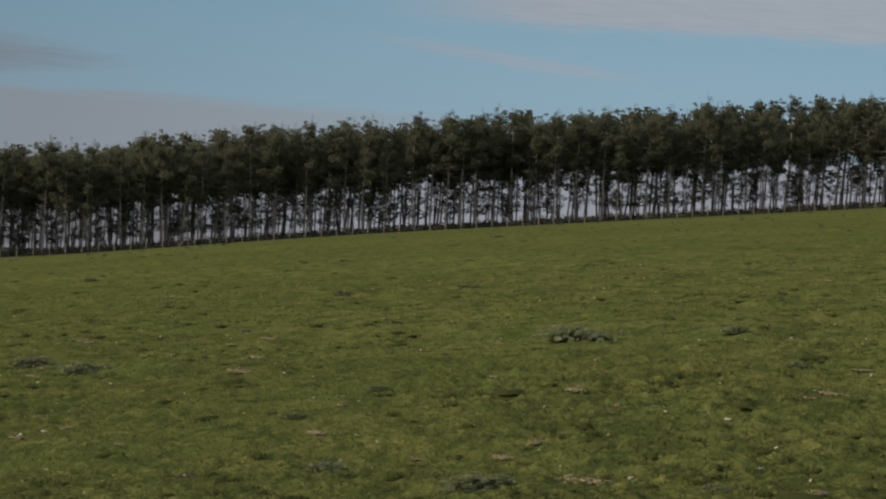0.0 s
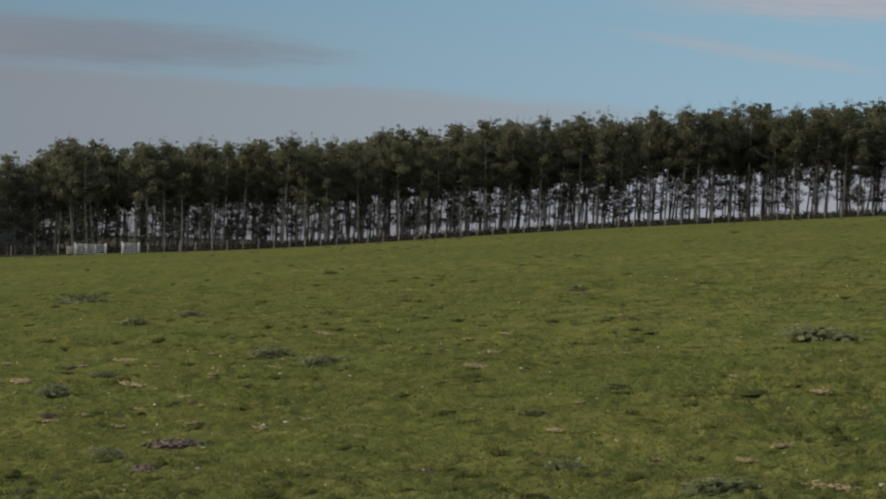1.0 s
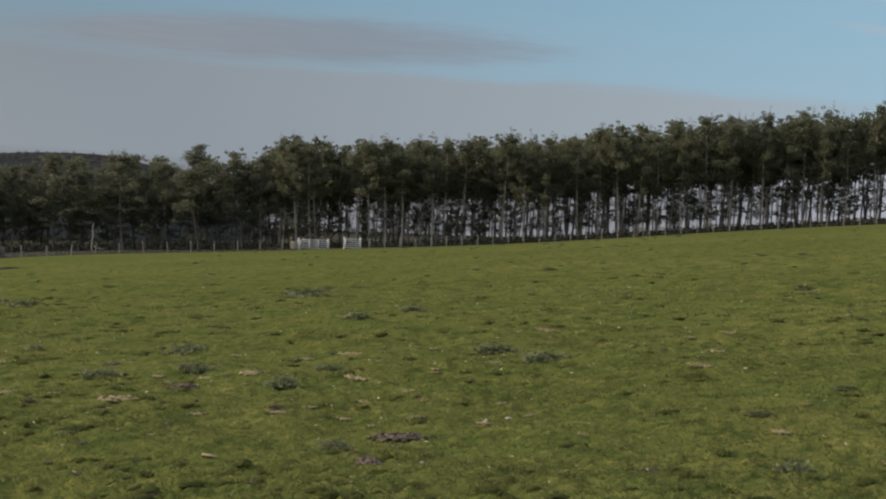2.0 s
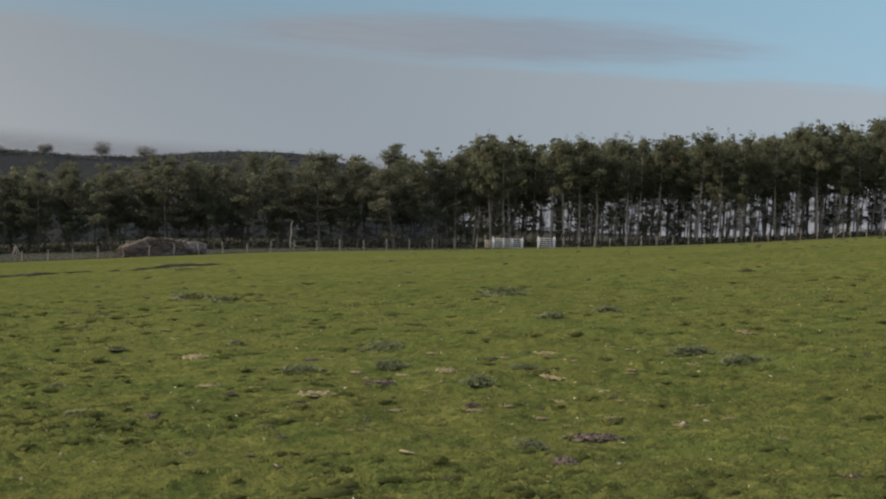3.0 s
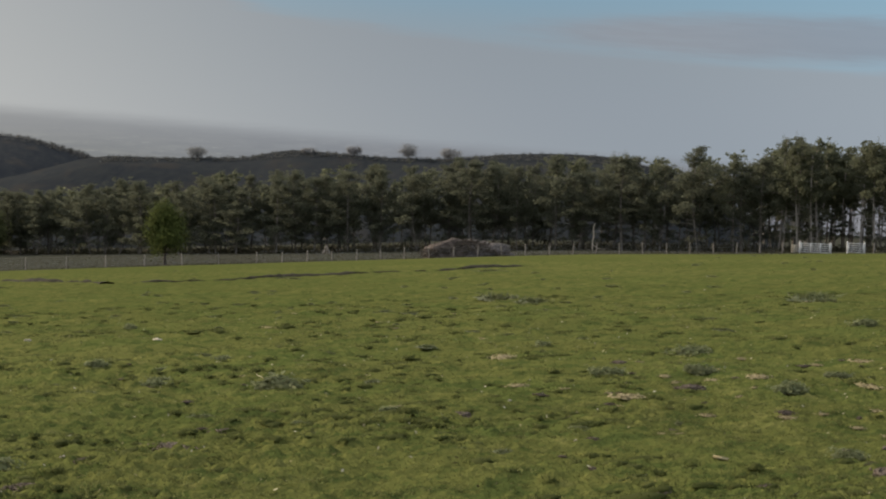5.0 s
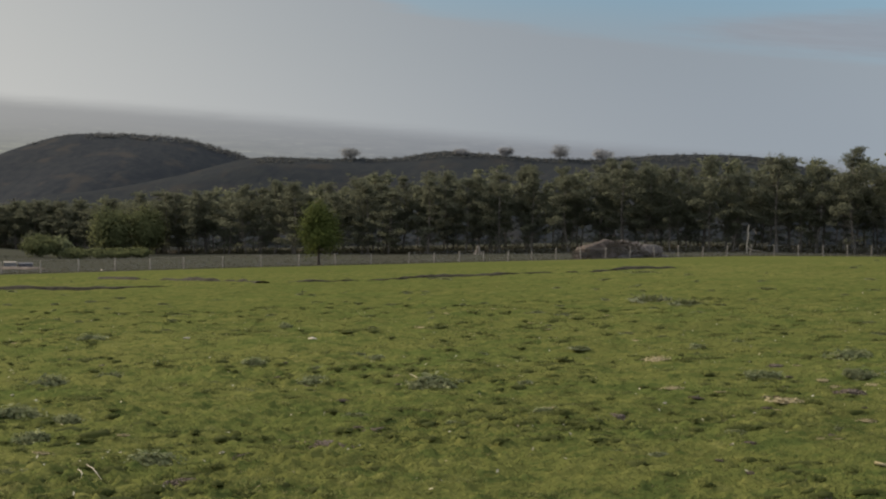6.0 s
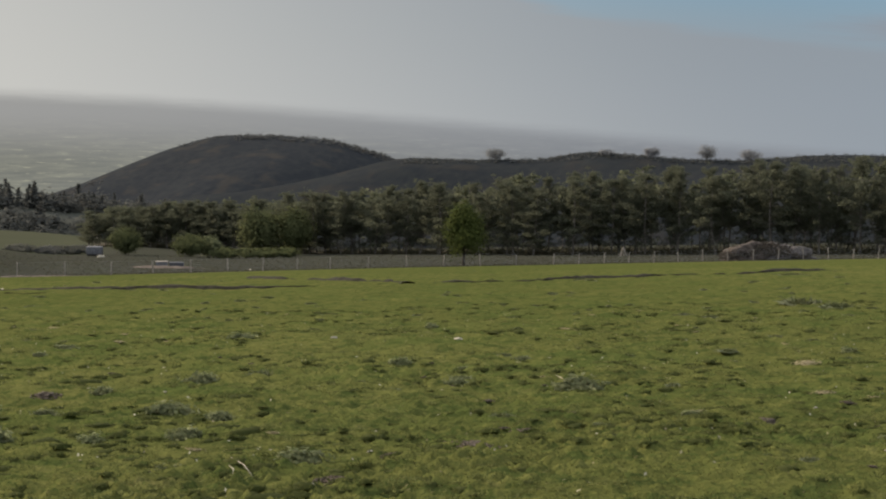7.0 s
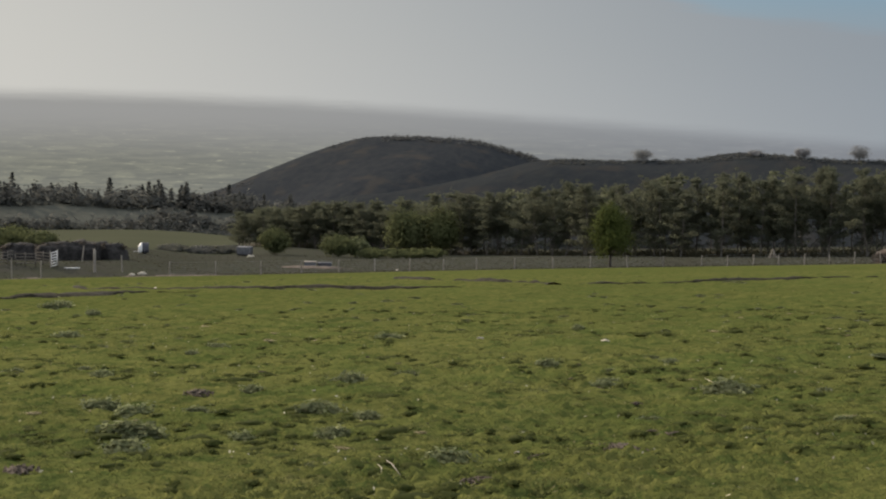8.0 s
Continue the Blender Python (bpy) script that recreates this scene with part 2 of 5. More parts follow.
M_PILE = material("brushwood_heap", speckled((0.040, 0.033, 0.029), (0.105, 0.086, 0.073), 3.0, 0.2, (0.115, 0.095, 0.082)), 0.9, 0.1)


# ---- shape helpers ----
def mesh_of(name, verts, faces, mat, smooth=False):
    """A mesh from an array of corners and an array (or list of arrays) of faces with three or four corners."""
    me = bpy.data.meshes.new(name)
    verts = np.asarray(verts, np.float32).reshape(-1, 3)
    faces = [np.asarray(f, np.int32) for f in (faces if isinstance(faces, list) else [faces]) if len(f)]
    me.vertices.add(len(verts))
    me.vertices.foreach_set("co", verts.ravel())
    loops = np.concatenate([f.ravel() for f in faces])
    sizes = np.concatenate([np.full(len(f), f.shape[1], np.int32) for f in faces])
    me.loops.add(len(loops))
    me.loops.foreach_set("vertex_index", loops)
    me.polygons.add(len(sizes))
    me.polygons.foreach_set("loop_start", np.concatenate([[0], np.cumsum(sizes)[:-1]]).astype(np.int32))
    if smooth:
        me.polygons.foreach_set("use_smooth", np.ones(len(sizes), bool))
    me.update(calc_edges=True)
    me.validate()
    me.materials.append(mat)
    return me


def part(name, me, parent, label=""):
    ob = new(name, me)
    ob.parent = parent
    if label:
        tagged(ob, label)
    return ob


def put(ob, m):
    ob.matrix_basis = m
    return ob


class Soup:
    """Collects corners and faces of one mesh."""

    def __init__(self):
        self.v, self.q, self.t, self.count = [], [], [], 0

    def add(self, verts, quads=None, tris=None):
        verts = np.asarray(verts, float).reshape(-1, 3)
        if quads is not None and len(quads):
            self.q.append(np.asarray(quads, int) + self.count)
        if tris is not None and len(tris):
            self.t.append(np.asarray(tris, int) + self.count)
        self.v.append(verts)
        self.count += len(verts)

    def tube(self, path, radii, sides=7):
        path = np.asarray(path, float)
        rings = []
        for i, p in enumerate(path):
            d = path[min(i + 1, len(path) - 1)] - path[max(i - 1, 0)]
            d = d / (np.linalg.norm(d) + 1e-9)
            a = np.cross(d, (0.31, 0.95, 0.05) if abs(d[2]) > 0.7 else (0, 0, 1.0))
            a /= np.linalg.norm(a)
            b = np.cross(d, a)
            k = np.arange(sides) * 2 * math.pi / sides
            rings.append(p + radii[i] * (np.cos(k)[:, None] * a + np.sin(k)[:, None] * b))
        m = len(path)
        k = np.arange(sides)
        quads = [np.stack([i * sides + k, i * sides + (k + 1) % sides, (i + 1) * sides + (k + 1) % sides, (i + 1) * sides + k], 1) for i in range(m - 1)]
        verts = np.concatenate(rings + [path[-1:]])
        tip = np.stack([(m - 1) * sides + k, (m - 1) * sides + (k + 1) % sides, np.full(sides, m * sides)], 1)
        self.add(verts, np.concatenate(quads), tip)

    def box(self, lo, hi, turn=None, at=(0, 0, 0)):
        c = np.array([[x, y, z] for z in (lo[2], hi[2]) for y in (lo[1], hi[1]) for x in (lo[0], hi[0])], float)
        if turn is not None:
            c = c @ np.array(turn.to_3x3()).T
        self.add(c + np.array(at), [[0, 2, 3, 1], [4, 5, 7, 6], [0, 1, 5, 4], [2, 6, 7, 3], [0, 4, 6, 2], [1, 3, 7, 5]])

    def leaves(self, rng, centres, size, long=1.6, middle=None, three=False, loose=0.55):
        """Small pointed leaves at the centres; with a middle they face away from it, else they turn at random."""
        c = np.asarray(centres, float)
        n_ = len(c)
        out = rng.normal(size=(n_, 3))
        out /= np.linalg.norm(out, axis=1)[:, None]
        if middle is not None:
            away = c - np.asarray(middle, float)
            away = away / (np.linalg.norm(away, axis=1)[:, None] + 1e-9) + (0, 0, 0.25)
            out = away + loose * out
            out /= np.linalg.norm(out, axis=1)[:, None]
        d = np.cross(out, rng.normal(size=(n_, 3)))
        d /= np.linalg.norm(d, axis=1)[:, None] + 1e-9
        e = np.cross(out, d)
        s = size * rng.uniform(0.6, 1.4, (n_, 1))
        if three:
            v = np.stack([c - d * s * long * 0.5 - e * s * 0.5, c + d * s * long * 0.7, c - d * s * long * 0.3 + e * s * 0.6], 1)
            self.add(v.reshape(-1, 3), None, np.arange(n_ * 3).reshape(-1, 3))
        else:
            v = np.stack([c - d * s * long * 0.5, c + e * s * 0.5, c + d * s * long * 0.5, c - e * s * 0.5], 1)
            self.add(v.reshape(-1, 3), np.arange(n_ * 4).reshape(-1, 4))

    def mesh(self, name, mat, smooth=False):
        faces = [np.concatenate(x) for x in (self.q, self.t) if x]
        return mesh_of(name, np.concatenate(self.v), faces, mat, smooth)


def smoothstep(x, a, b):
    t = np.clip((np.asarray(x, float) - a) / (b - a), 0, 1)
    return t * t * (3 - 2 * t)


# ---- lie of the land ----
FENCE_AZ = [-60, -20, -8, 0, 8, 15, 20, 27, 34, 40, 47, 54, 60, 66, 90]
FENCE_R = [300, 208, 195, 192, 191, 192, 191, 183, 175, 168, 160, 147, 145, 136, 115]


# front edge of the pine wood, and the height of its trees
WOOD_AZ = [-24, -15, -8, 0, 8, 15, 20, 27, 34, 40, 48, 52, 55]
WOOD_R = [216, 206, 199, 196, 196, 197, 200, 214, 225, 236, 275, 298, 310]
TREE_H = [13.4, 13.4, 13.8, 13.7, 13.1, 12.7, 13.0, 11.9, 12.3, 11.4, 10.2, 8.8, 7.0]


def fence_r(az):
    return np.interp(az, FENCE_AZ, FENCE_R)


def ground(x, y):
    """Height of the ground: an even hillside, levelling past the fence and dropping away at its edge."""
    x, y = np.asarray(x, float), np.asarray(y, float)
    r = np.hypot(x, y)
    az = np.degrees(np.arctan2(-x, y))
    rf = fence_r(az)
    z = 0.096 * x - 0.0444 * y
    left = smoothstep(az, 16, 30) * (1 - smoothstep(az, 110, 150))
    past = np.maximum(0, r - rf - 4)
    z = z + left * (0.0145 + 0.009 * smoothstep(az, 50, 54)) * past * past / (past + 12)
    z = z + 1.25 * smoothstep(r - rf, 0, 15) * smoothstep(az, 56, 59.5) * (1 - smoothstep(az, 110, 150))
    brow = np.where(az < 22, rf + 34, 0) + smoothstep(az, 22, 32) * np.where(az < 22, 0, 1) * 330 + np.where(az >= 22, (1 - smoothstep(az, 22, 32)) * (rf + 34), 0)
    brow = brow + smoothstep(az, 53, 58) * 330
    z = z - 0.62 * np.exp(-((az - 14) / 7.5) ** 2) * smoothstep(r, 60, 185)
    z = z - 0.30 * smoothstep(r, 60, 185) * smoothstep(az, -40, -20) * (1 - smoothstep(az, 22, 29))
    d = np.maximum(0, r - brow)
    z = z - 0.42 * d * d / (d + 70)
    return np.maximum(z, -330 - 0.004 * r)


def turf_lump(x, y):
    """Hummocks of the grazed turf, from metres down to a hand's width: low hollows with tufts that stand proud."""
    broad = 0.10 * noise.noise((x * 0.22, y * 0.22, 0.0)) + 0.085 * noise.noise((x * 0.9, y * 0.9, 3.0))
    rougher = 1.0 + 0.45 * min(1.0, max(0.0, (-x / (y + 1e-6) - 0.45) / 0.5)) if y > 0 else 1.0
    drift = 0.6 + 0.9 * max(0.0, noise.noise((x * 0.3, y * 0.3, 12.0)) + 0.15)
    knob = max(0.0, noise.noise((x * 2.3, y * 2.3, 7.0)) - 0.05)
    tuft = max(0.0, noise.noise((x * 7.0, y * 7.0, 9.0)))
    blade = max(0.0, noise.noise((x * 16.0, y * 16.0, 2.0)))
    return broad + drift * (0.022 * knob + 0.060 * rougher * tuft + 0.060 * blade)


def spot(az, r):
    x, y = polar(az, r)
    return x, y, float(ground(x, y))


def sheet_mesh():
    az = np.concatenate([np.arange(-180, -17, 4.0), np.arange(-17, 66, 0.16), np.arange(66, 180, 4.0)])
    rr = np.concatenate([np.linspace(0.4, 8, 8), np.arange(8.05, 20, 0.045), np.arange(20, 34, 0.10), np.arange(34, 60, 0.25), np.arange(60, 130, 0.8), np.arange(130, 320, 2.5), np.geomspace(322, 4950, 50)])
    a, r = np.meshgrid(np.radians(az), rr)
    x, y = -r * np.sin(a), r * np.cos(a)
    z = ground(x, y)
    near = r < 130
    flat = np.stack([x[near], y[near]], 1)
    lump = np.array([turf_lump(u, w) for u, w in flat])
    z[near] += lump * smoothstep(r[near], 1, 6)
    m, k = x.shape
    i = np.arange(m - 1)[:, None] * k + np.arange(k)[None]
    j = np.arange(m - 1)[:, None] * k + (np.arange(k)[None] + 1) % k
    quads = np.stack([i, i + k, j + k, j], -1).reshape(-1, 4)
    verts = np.stack([x, y, z], -1).reshape(-1, 3)
    hub = len(verts)
    verts = np.concatenate([verts, [[0, 0, 0]]])
    fan = np.stack([np.arange(k), (np.arange(k) + 1) % k, np.full(k, hub)], 1)
    me = mesh_of("ground", verts, [quads, fan], M_SHEET, True)
    past = smoothstep((r - fence_r(np.degrees(a))).ravel(), -8, 3)
    mark = me.attributes.new("past_fence", "FLOAT", "POINT")
    mark.data.foreach_set("value", np.append(past, 0).astype(np.float32))
    litter = me.attributes.new("litter", "FLOAT", "POINT")
    edge = np.interp(np.degrees(a), WOOD_AZ, WOOD_R)
    under = smoothstep(r, edge - 3.5, edge - 0.5) * (1 - smoothstep(np.degrees(a), 54.5, 55.5)) * (1 - smoothstep(r, edge + 40, edge + 60))
    litter.data.foreach_set("value", np.append(under.ravel(), 0).astype(np.float32))
    meadow = me.attributes.new("meadow", "FLOAT", "POINT")
    far = smoothstep(r, 232, 250) * smoothstep(np.degrees(a), 54, 56)
    meadow.data.foreach_set("value", np.append(far.ravel(), 0).astype(np.float32))
    return me


tagged(new("ground", sheet_mesh()), "grazed green pasture sloping down to a wood", "pasture", kind="structure")


def landform(name, label, az0, az1, radius, depth, knots, mat, rise, seed, lumps=6.0):
    """A far hill: its skyline given in degrees above the eye, as bearing and height knots."""
    ka, ke = zip(*sorted(knots))
    az = np.arange(az0, az1, 0.12)
    e = np.interp(az, ka, ke)
    e = np.convolve(np.pad(e, 6, "edge"), np.ones(13) / 13, "valid")
    top = EYE + radius * np.tan(np.radians(e))
    s = np.linspace(-1, 1, 41)
    a, q = np.meshgrid(np.radians(az), s)
    r = radius + q * depth
    z = top[None] - rise * q * q + np.where(q < 0, q * rise * 0.35, 0)
    x, y = -r * np.sin(a), r * np.cos(a)
    bump = np.array([noise.noise((u * 0.012 + seed, w * 0.012, 0)) for u, w in zip(x.ravel(), y.ravel())]).reshape(x.shape)
    z = z + bump * lumps * (np.abs(q) > 0.05)
    m, k = x.shape
    i = (np.arange(m - 1)[:, None] * k + np.arange(k - 1)[None]).ravel()
    me = mesh_of(name, np.stack([x, y, z], -1), np.stack([i, i + k, i + k + 1, i + 1], 1)[:, ::-1], mat, True)
    ob = tagged(new(name, me), label, "hill", kind="structure")
    return ob, (x, y, z)


HILL = [(66, -5.5), (60, -4.9), (58, -4.35), (56.3, -3.8), (54.8, -3.3), (52.8, -2.42), (51.1, -1.88), (49.3, -1.74), (47, -1.87), (46.2, -2.1), (44.8, -2.55), (43, -2.9), (39, -3.4)]
RIDGE = [(57, -5.2), (54, -4.5), (52, -4.0), (49, -3.5), (47, -3.05), (45.6, -2.72), (44.9, -2.55), (44, -2.52), (42, -2.42), (39.5, -2.36), (38.3, -2.17), (36.4, -2.17), (34.4, -2.24), (32.6, -2.2), (31.5, -2.08), (28.7, -2.06), (27, -2.12), (24.5, -2.5), (22, -4.0), (20, -6.0), (18, -7.5)]
SPUR = [(80, -3.9), (66, -3.95), (62, -4.0), (58, -4.1), (56, -4.2), (53, -4.55), (50, -5.3), (47, -6.2)]
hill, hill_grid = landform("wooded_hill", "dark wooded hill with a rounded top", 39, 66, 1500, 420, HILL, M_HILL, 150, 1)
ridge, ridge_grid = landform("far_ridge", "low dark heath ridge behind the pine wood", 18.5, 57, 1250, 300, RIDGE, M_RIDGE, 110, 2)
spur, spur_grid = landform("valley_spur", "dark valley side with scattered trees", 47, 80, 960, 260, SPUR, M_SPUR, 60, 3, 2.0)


def backdrop():
    """Hazy plain that glows, its haze painted in; too far off to shift."""
    az = np.arange(-40, 110.1, 1.0)
    el = np.linspace(-5.5, 0.4, 24)
    a, e = np.meshgrid(np.radians(az), np.radians(el))
    v = np.stack([-4700 * np.sin(a), 4700 * np.cos(a), EYE + 4700 * np.tan(e)], -1)
    m, k = a.shape
    i = (np.arange(m - 1)[:, None] * k + np.arange(k - 1)[None]).ravel()
    mat = bpy.data.materials.new("hazy_plain")
    mat.use_nodes = True
    n = Nodes(mat.node_tree)
    az, el = bearings(n, n.add("ShaderNodeTexCoord").outputs["Object"])
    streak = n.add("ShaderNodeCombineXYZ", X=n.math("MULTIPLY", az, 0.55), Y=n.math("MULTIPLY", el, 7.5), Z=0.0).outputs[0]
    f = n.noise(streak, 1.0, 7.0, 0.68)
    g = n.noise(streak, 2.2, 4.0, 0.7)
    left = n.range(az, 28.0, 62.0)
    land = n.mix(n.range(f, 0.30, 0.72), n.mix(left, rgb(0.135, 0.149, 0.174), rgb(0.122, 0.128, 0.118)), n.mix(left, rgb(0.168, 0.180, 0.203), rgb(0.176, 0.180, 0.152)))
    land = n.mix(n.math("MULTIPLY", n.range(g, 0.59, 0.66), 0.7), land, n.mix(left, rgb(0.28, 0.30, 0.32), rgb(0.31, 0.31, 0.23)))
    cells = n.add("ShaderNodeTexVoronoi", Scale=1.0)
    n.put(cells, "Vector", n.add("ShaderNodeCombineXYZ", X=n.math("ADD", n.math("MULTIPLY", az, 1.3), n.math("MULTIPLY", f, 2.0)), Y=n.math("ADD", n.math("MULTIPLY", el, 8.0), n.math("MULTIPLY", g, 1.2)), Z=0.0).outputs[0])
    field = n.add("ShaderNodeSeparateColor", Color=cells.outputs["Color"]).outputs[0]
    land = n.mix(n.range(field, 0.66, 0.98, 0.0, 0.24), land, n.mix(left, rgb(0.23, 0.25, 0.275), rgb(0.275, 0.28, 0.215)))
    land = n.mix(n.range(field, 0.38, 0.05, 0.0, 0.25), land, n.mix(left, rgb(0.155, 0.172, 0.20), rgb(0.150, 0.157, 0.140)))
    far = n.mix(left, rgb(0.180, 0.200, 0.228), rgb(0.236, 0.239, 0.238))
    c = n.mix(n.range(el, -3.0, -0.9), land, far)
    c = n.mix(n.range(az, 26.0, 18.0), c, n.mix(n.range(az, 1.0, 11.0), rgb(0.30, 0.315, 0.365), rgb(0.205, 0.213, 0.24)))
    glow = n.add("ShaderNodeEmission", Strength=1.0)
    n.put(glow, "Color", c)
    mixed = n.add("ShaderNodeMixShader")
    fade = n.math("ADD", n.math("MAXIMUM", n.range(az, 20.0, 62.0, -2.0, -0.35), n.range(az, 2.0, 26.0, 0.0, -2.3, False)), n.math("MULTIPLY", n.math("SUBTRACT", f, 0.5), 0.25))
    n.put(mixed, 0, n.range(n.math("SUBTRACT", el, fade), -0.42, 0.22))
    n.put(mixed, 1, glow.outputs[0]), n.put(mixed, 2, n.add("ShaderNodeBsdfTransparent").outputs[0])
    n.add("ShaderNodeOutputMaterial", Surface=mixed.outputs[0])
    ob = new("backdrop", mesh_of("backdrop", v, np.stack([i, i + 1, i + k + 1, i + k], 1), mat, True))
    return tagged(ob, "glowing backdrop of a farmland plain, its haze painted in", "distance", kind="structure")


backdrop()


# ---- trees ----
def pine_meshes(seed, bare, height=12.0, leaves=1.0):
    """Wood and crown of a pine; bare: the share of its height without dense foliage."""
    rng = np.random.default_rng(seed)
    lean = rng.normal(0, 0.32, 2)
    bow = rng.normal(0, 0.22, 2)
    full = leaves > 0.5
    hs = np.linspace(0, 1, 9 if full else 5)

    def axis(h):
        return np.array([lean[0] * h + bow[0] * math.sin(3 * h), lean[1] * h + bow[1] * math.sin(3 * h), height * h])

    wood, crown = Soup(), Soup()
    path = np.array([axis(h * 0.95) for h in hs])
    path[0, 2] = -0.3
    wood.tube(path, 0.098 * (1 - 0.82 * hs) * rng.uniform(0.8, 1.35) + 0.012, 7 if full else 5)
    for _ in range(int((20 + 40 * bare) * min(1, leaves + 0.1))):
        h = rng.uniform(0.12, bare + 0.1)
        a = rng.uniform(0, 2 * math.pi)
        p, length = axis(h), rng.uniform(0.4, 1.6)
        q = p + length * np.array([math.cos(a), math.sin(a), rng.uniform(-0.2, 0.35)])
        wood.tube([p, q], [0.026, 0.006], 3)

    def puff(c, r, flat, thin=1.0):
        """A cushion of needles: lit on its top, dark below."""
        m = int((84 if full else 15) * thin * rng.uniform(0.8, 1.2))
        d = rng.normal(size=(m, 3))
        d /= np.linalg.norm(d, axis=1)[:, None]
        p = c + d * np.array([r, r, r * flat]) * rng.uniform(0.55, 1.12, (m, 1))
        crown.leaves(rng, p, (0.17 if full else 0.44) * r, 2.1, c - (0, 0, 0.25 * r), True, 1.3)

    def branch(h, a, length, rise, size, count, thin=1.0):
        p = axis(h)
        tip = p + length * np.array([math.cos(a), math.sin(a), 0]) + (0, 0, rise)
        if full:
            wood.tube([p, (p + tip) / 2 - (0, 0, 0.12 * length), tip], [0.04, 0.025, 0.008], 3)
        for k in range(count):
            f = 1.0 - 0.78 * k / max(1, count - 0.6)
            c = p + (tip - p) * f - (0, 0, 0.10 * length * math.sin(math.pi * f))
            c = c + rng.normal(0, 0.16, 3) * (1, 1, 0.5)
            puff(c, size * rng.uniform(0.75, 1.2), rng.uniform(0.42, 0.75), thin)

    bushy = bare < 0.35
    tiers = 21 if bushy else 15
    a = rng.uniform(0, 6.28)
    for k in range(tiers):
        u = (k + rng.uniform(0, 0.9)) / tiers
        h = bare + (0.95 - bare) * u
        a += 2.4 + rng.normal(0, 0.9)
        reach = (1.55 + 1.1 * math.sin(math.pi * (0.2 + 0.75 * u))) * (1 - 0.70 * u ** 2.2) * rng.uniform(0.35, 1.2) * (1.12 if bushy else 0.95)
        branch(h, a, reach, reach * rng.uniform(-0.05, 0.35) + 0.35 * u, (0.64 if u < 0.75 else 0.48) * rng.uniform(0.75, 1.3), 3 if full else 2)
    for k in range(7):
        a += 2.4 + rng.normal(0, 0.4)
        branch(rng.uniform(0.80, 0.92), a, rng.uniform(0.3, 1.25), rng.uniform(0.3, 1.3), 0.29, 2)
    for k in range(5):
        c = axis(rng.uniform(0.90, 1.03)) + rng.normal(0, 0.2, 3) * (1, 1, 0.6)
        puff(c, 0.21, rng.uniform(1.2, 2.2), 0.6)
    for _ in range(10 if full else 3):
        a += 2.4 + rng.normal(0, 0.5)
        branch(rng.uniform(0.12, bare + 0.02), a, rng.uniform(0.5, 1.6), rng.uniform(-0.2, 0.3), 0.46, 1, 0.7)
    return wood, crown


def pine(seed, bare, mat, label):
    wood, crown = pine_meshes(seed, bare)
    top = tagged(new("pine_tree"), label, "tree", "pines of the wood")
    part("trunk", wood.mesh("trunk", M_BARK if bare > 0.35 else M_SHADEBARK, True), top, "grey-brown trunk with dead side branches")
    part("crown", crown.mesh("crown", mat), top, "dark green needle crown")
    return top


def plant_wood():
    rng = np.random.default_rng(11)
    tall = [pine(100 + i, b, M_PINE, "tall Scots pine with a bare lower trunk") for i, b in enumerate((0.56, 0.43, 0.60, 0.48, 0.39, 0.51, 0.54, 0.45))]
    low = [pine(200 + i, b, M_BUSHY, "bushy pine with branches almost to the ground") for i, b in enumerate((0.26, 0.33, 0.22, 0.30, 0.34, 0.20))]
    first, spare = {}, {}
    singles = 0
    back_wood, back_crown = Soup(), Soup()
    for row in range(13):
        az = -19.0 + rng.uniform(0, 0.5)
        while az < 55.0:
            r0 = np.interp(az, WOOD_AZ, WOOD_R)
            az += np.degrees(rng.uniform(1.7, 3.8) / r0) * (1.15 if az > 46 else 1.5 if az > 22 else 0.86 if az > 7 else 0.95)
            r = r0 + row * 2.6 + rng.uniform(-1.0, 1.0)
            if (row < 3 and 18.7 < az < 19.7) or (az > 22 and row > 5) or row > (11 if az > 4 else 9):
                continue
            h = np.interp(az, WOOD_AZ, TREE_H) * rng.uniform(0.78, 1.06) * (1.06 if 19.6 < az < 21.6 else 1.0)
            x, y, z = spot(az, r)
            bushy = rng.uniform() < smoothstep(az, 17, 25)
            if not bushy and rng.uniform() < 0.06 + 0.07 * smoothstep(az, 0, 12):
                bushy, h = True, h * rng.uniform(0.25, 0.6)
            kinds = low if bushy else tall
            k = int(rng.integers(len(kinds)))
            s = h / 12.0
            wide = s * rng.uniform(0.85, 1.2) * (0.92 if s > 0.8 else 1.15) * (1.45 if az > 46 else 1.25 if az > 22 else 1.0)
            m = pose(x, y, z - 0.05, 0, 0, rng.uniform(0, 360)) @ Matrix.Diagonal((wide, wide, s, 1))
            key = (bool(bushy), k)
            if row < 3 and singles < 298:
                singles += 1
                if key in first:
                    copy_thing(kinds[k], m)
                else:
                    first[key] = m
            else:
                if key not in spare:
                    spare[key] = [(np.concatenate(sp.v), [np.concatenate(a) if a else None for a in (sp.q, sp.t)]) for sp in pine_meshes(300 + k + 10 * bushy, 0.36 if bushy else 0.55, 12.0, 0.3)]
                mm = np.array(m)
                for i, (v, (q, t)) in enumerate(spare[key]):
                    (back_crown if i == 1 else back_wood).add(v @ mm[:3, :3].T + mm[:3, 3], q, t)
    for (bushy, k), m in first.items():
        (low if bushy else tall)[k].matrix_basis = m
    deep = tagged(new("pine_wood"), "deep rows of dark pines behind the wood's edge", "wood", kind="stuff")
    part("trunks", back_wood.mesh("trunks", M_BARK, True), deep)
    part("crowns", back_crown.mesh("crowns", M_PINE), deep)


plant_wood()


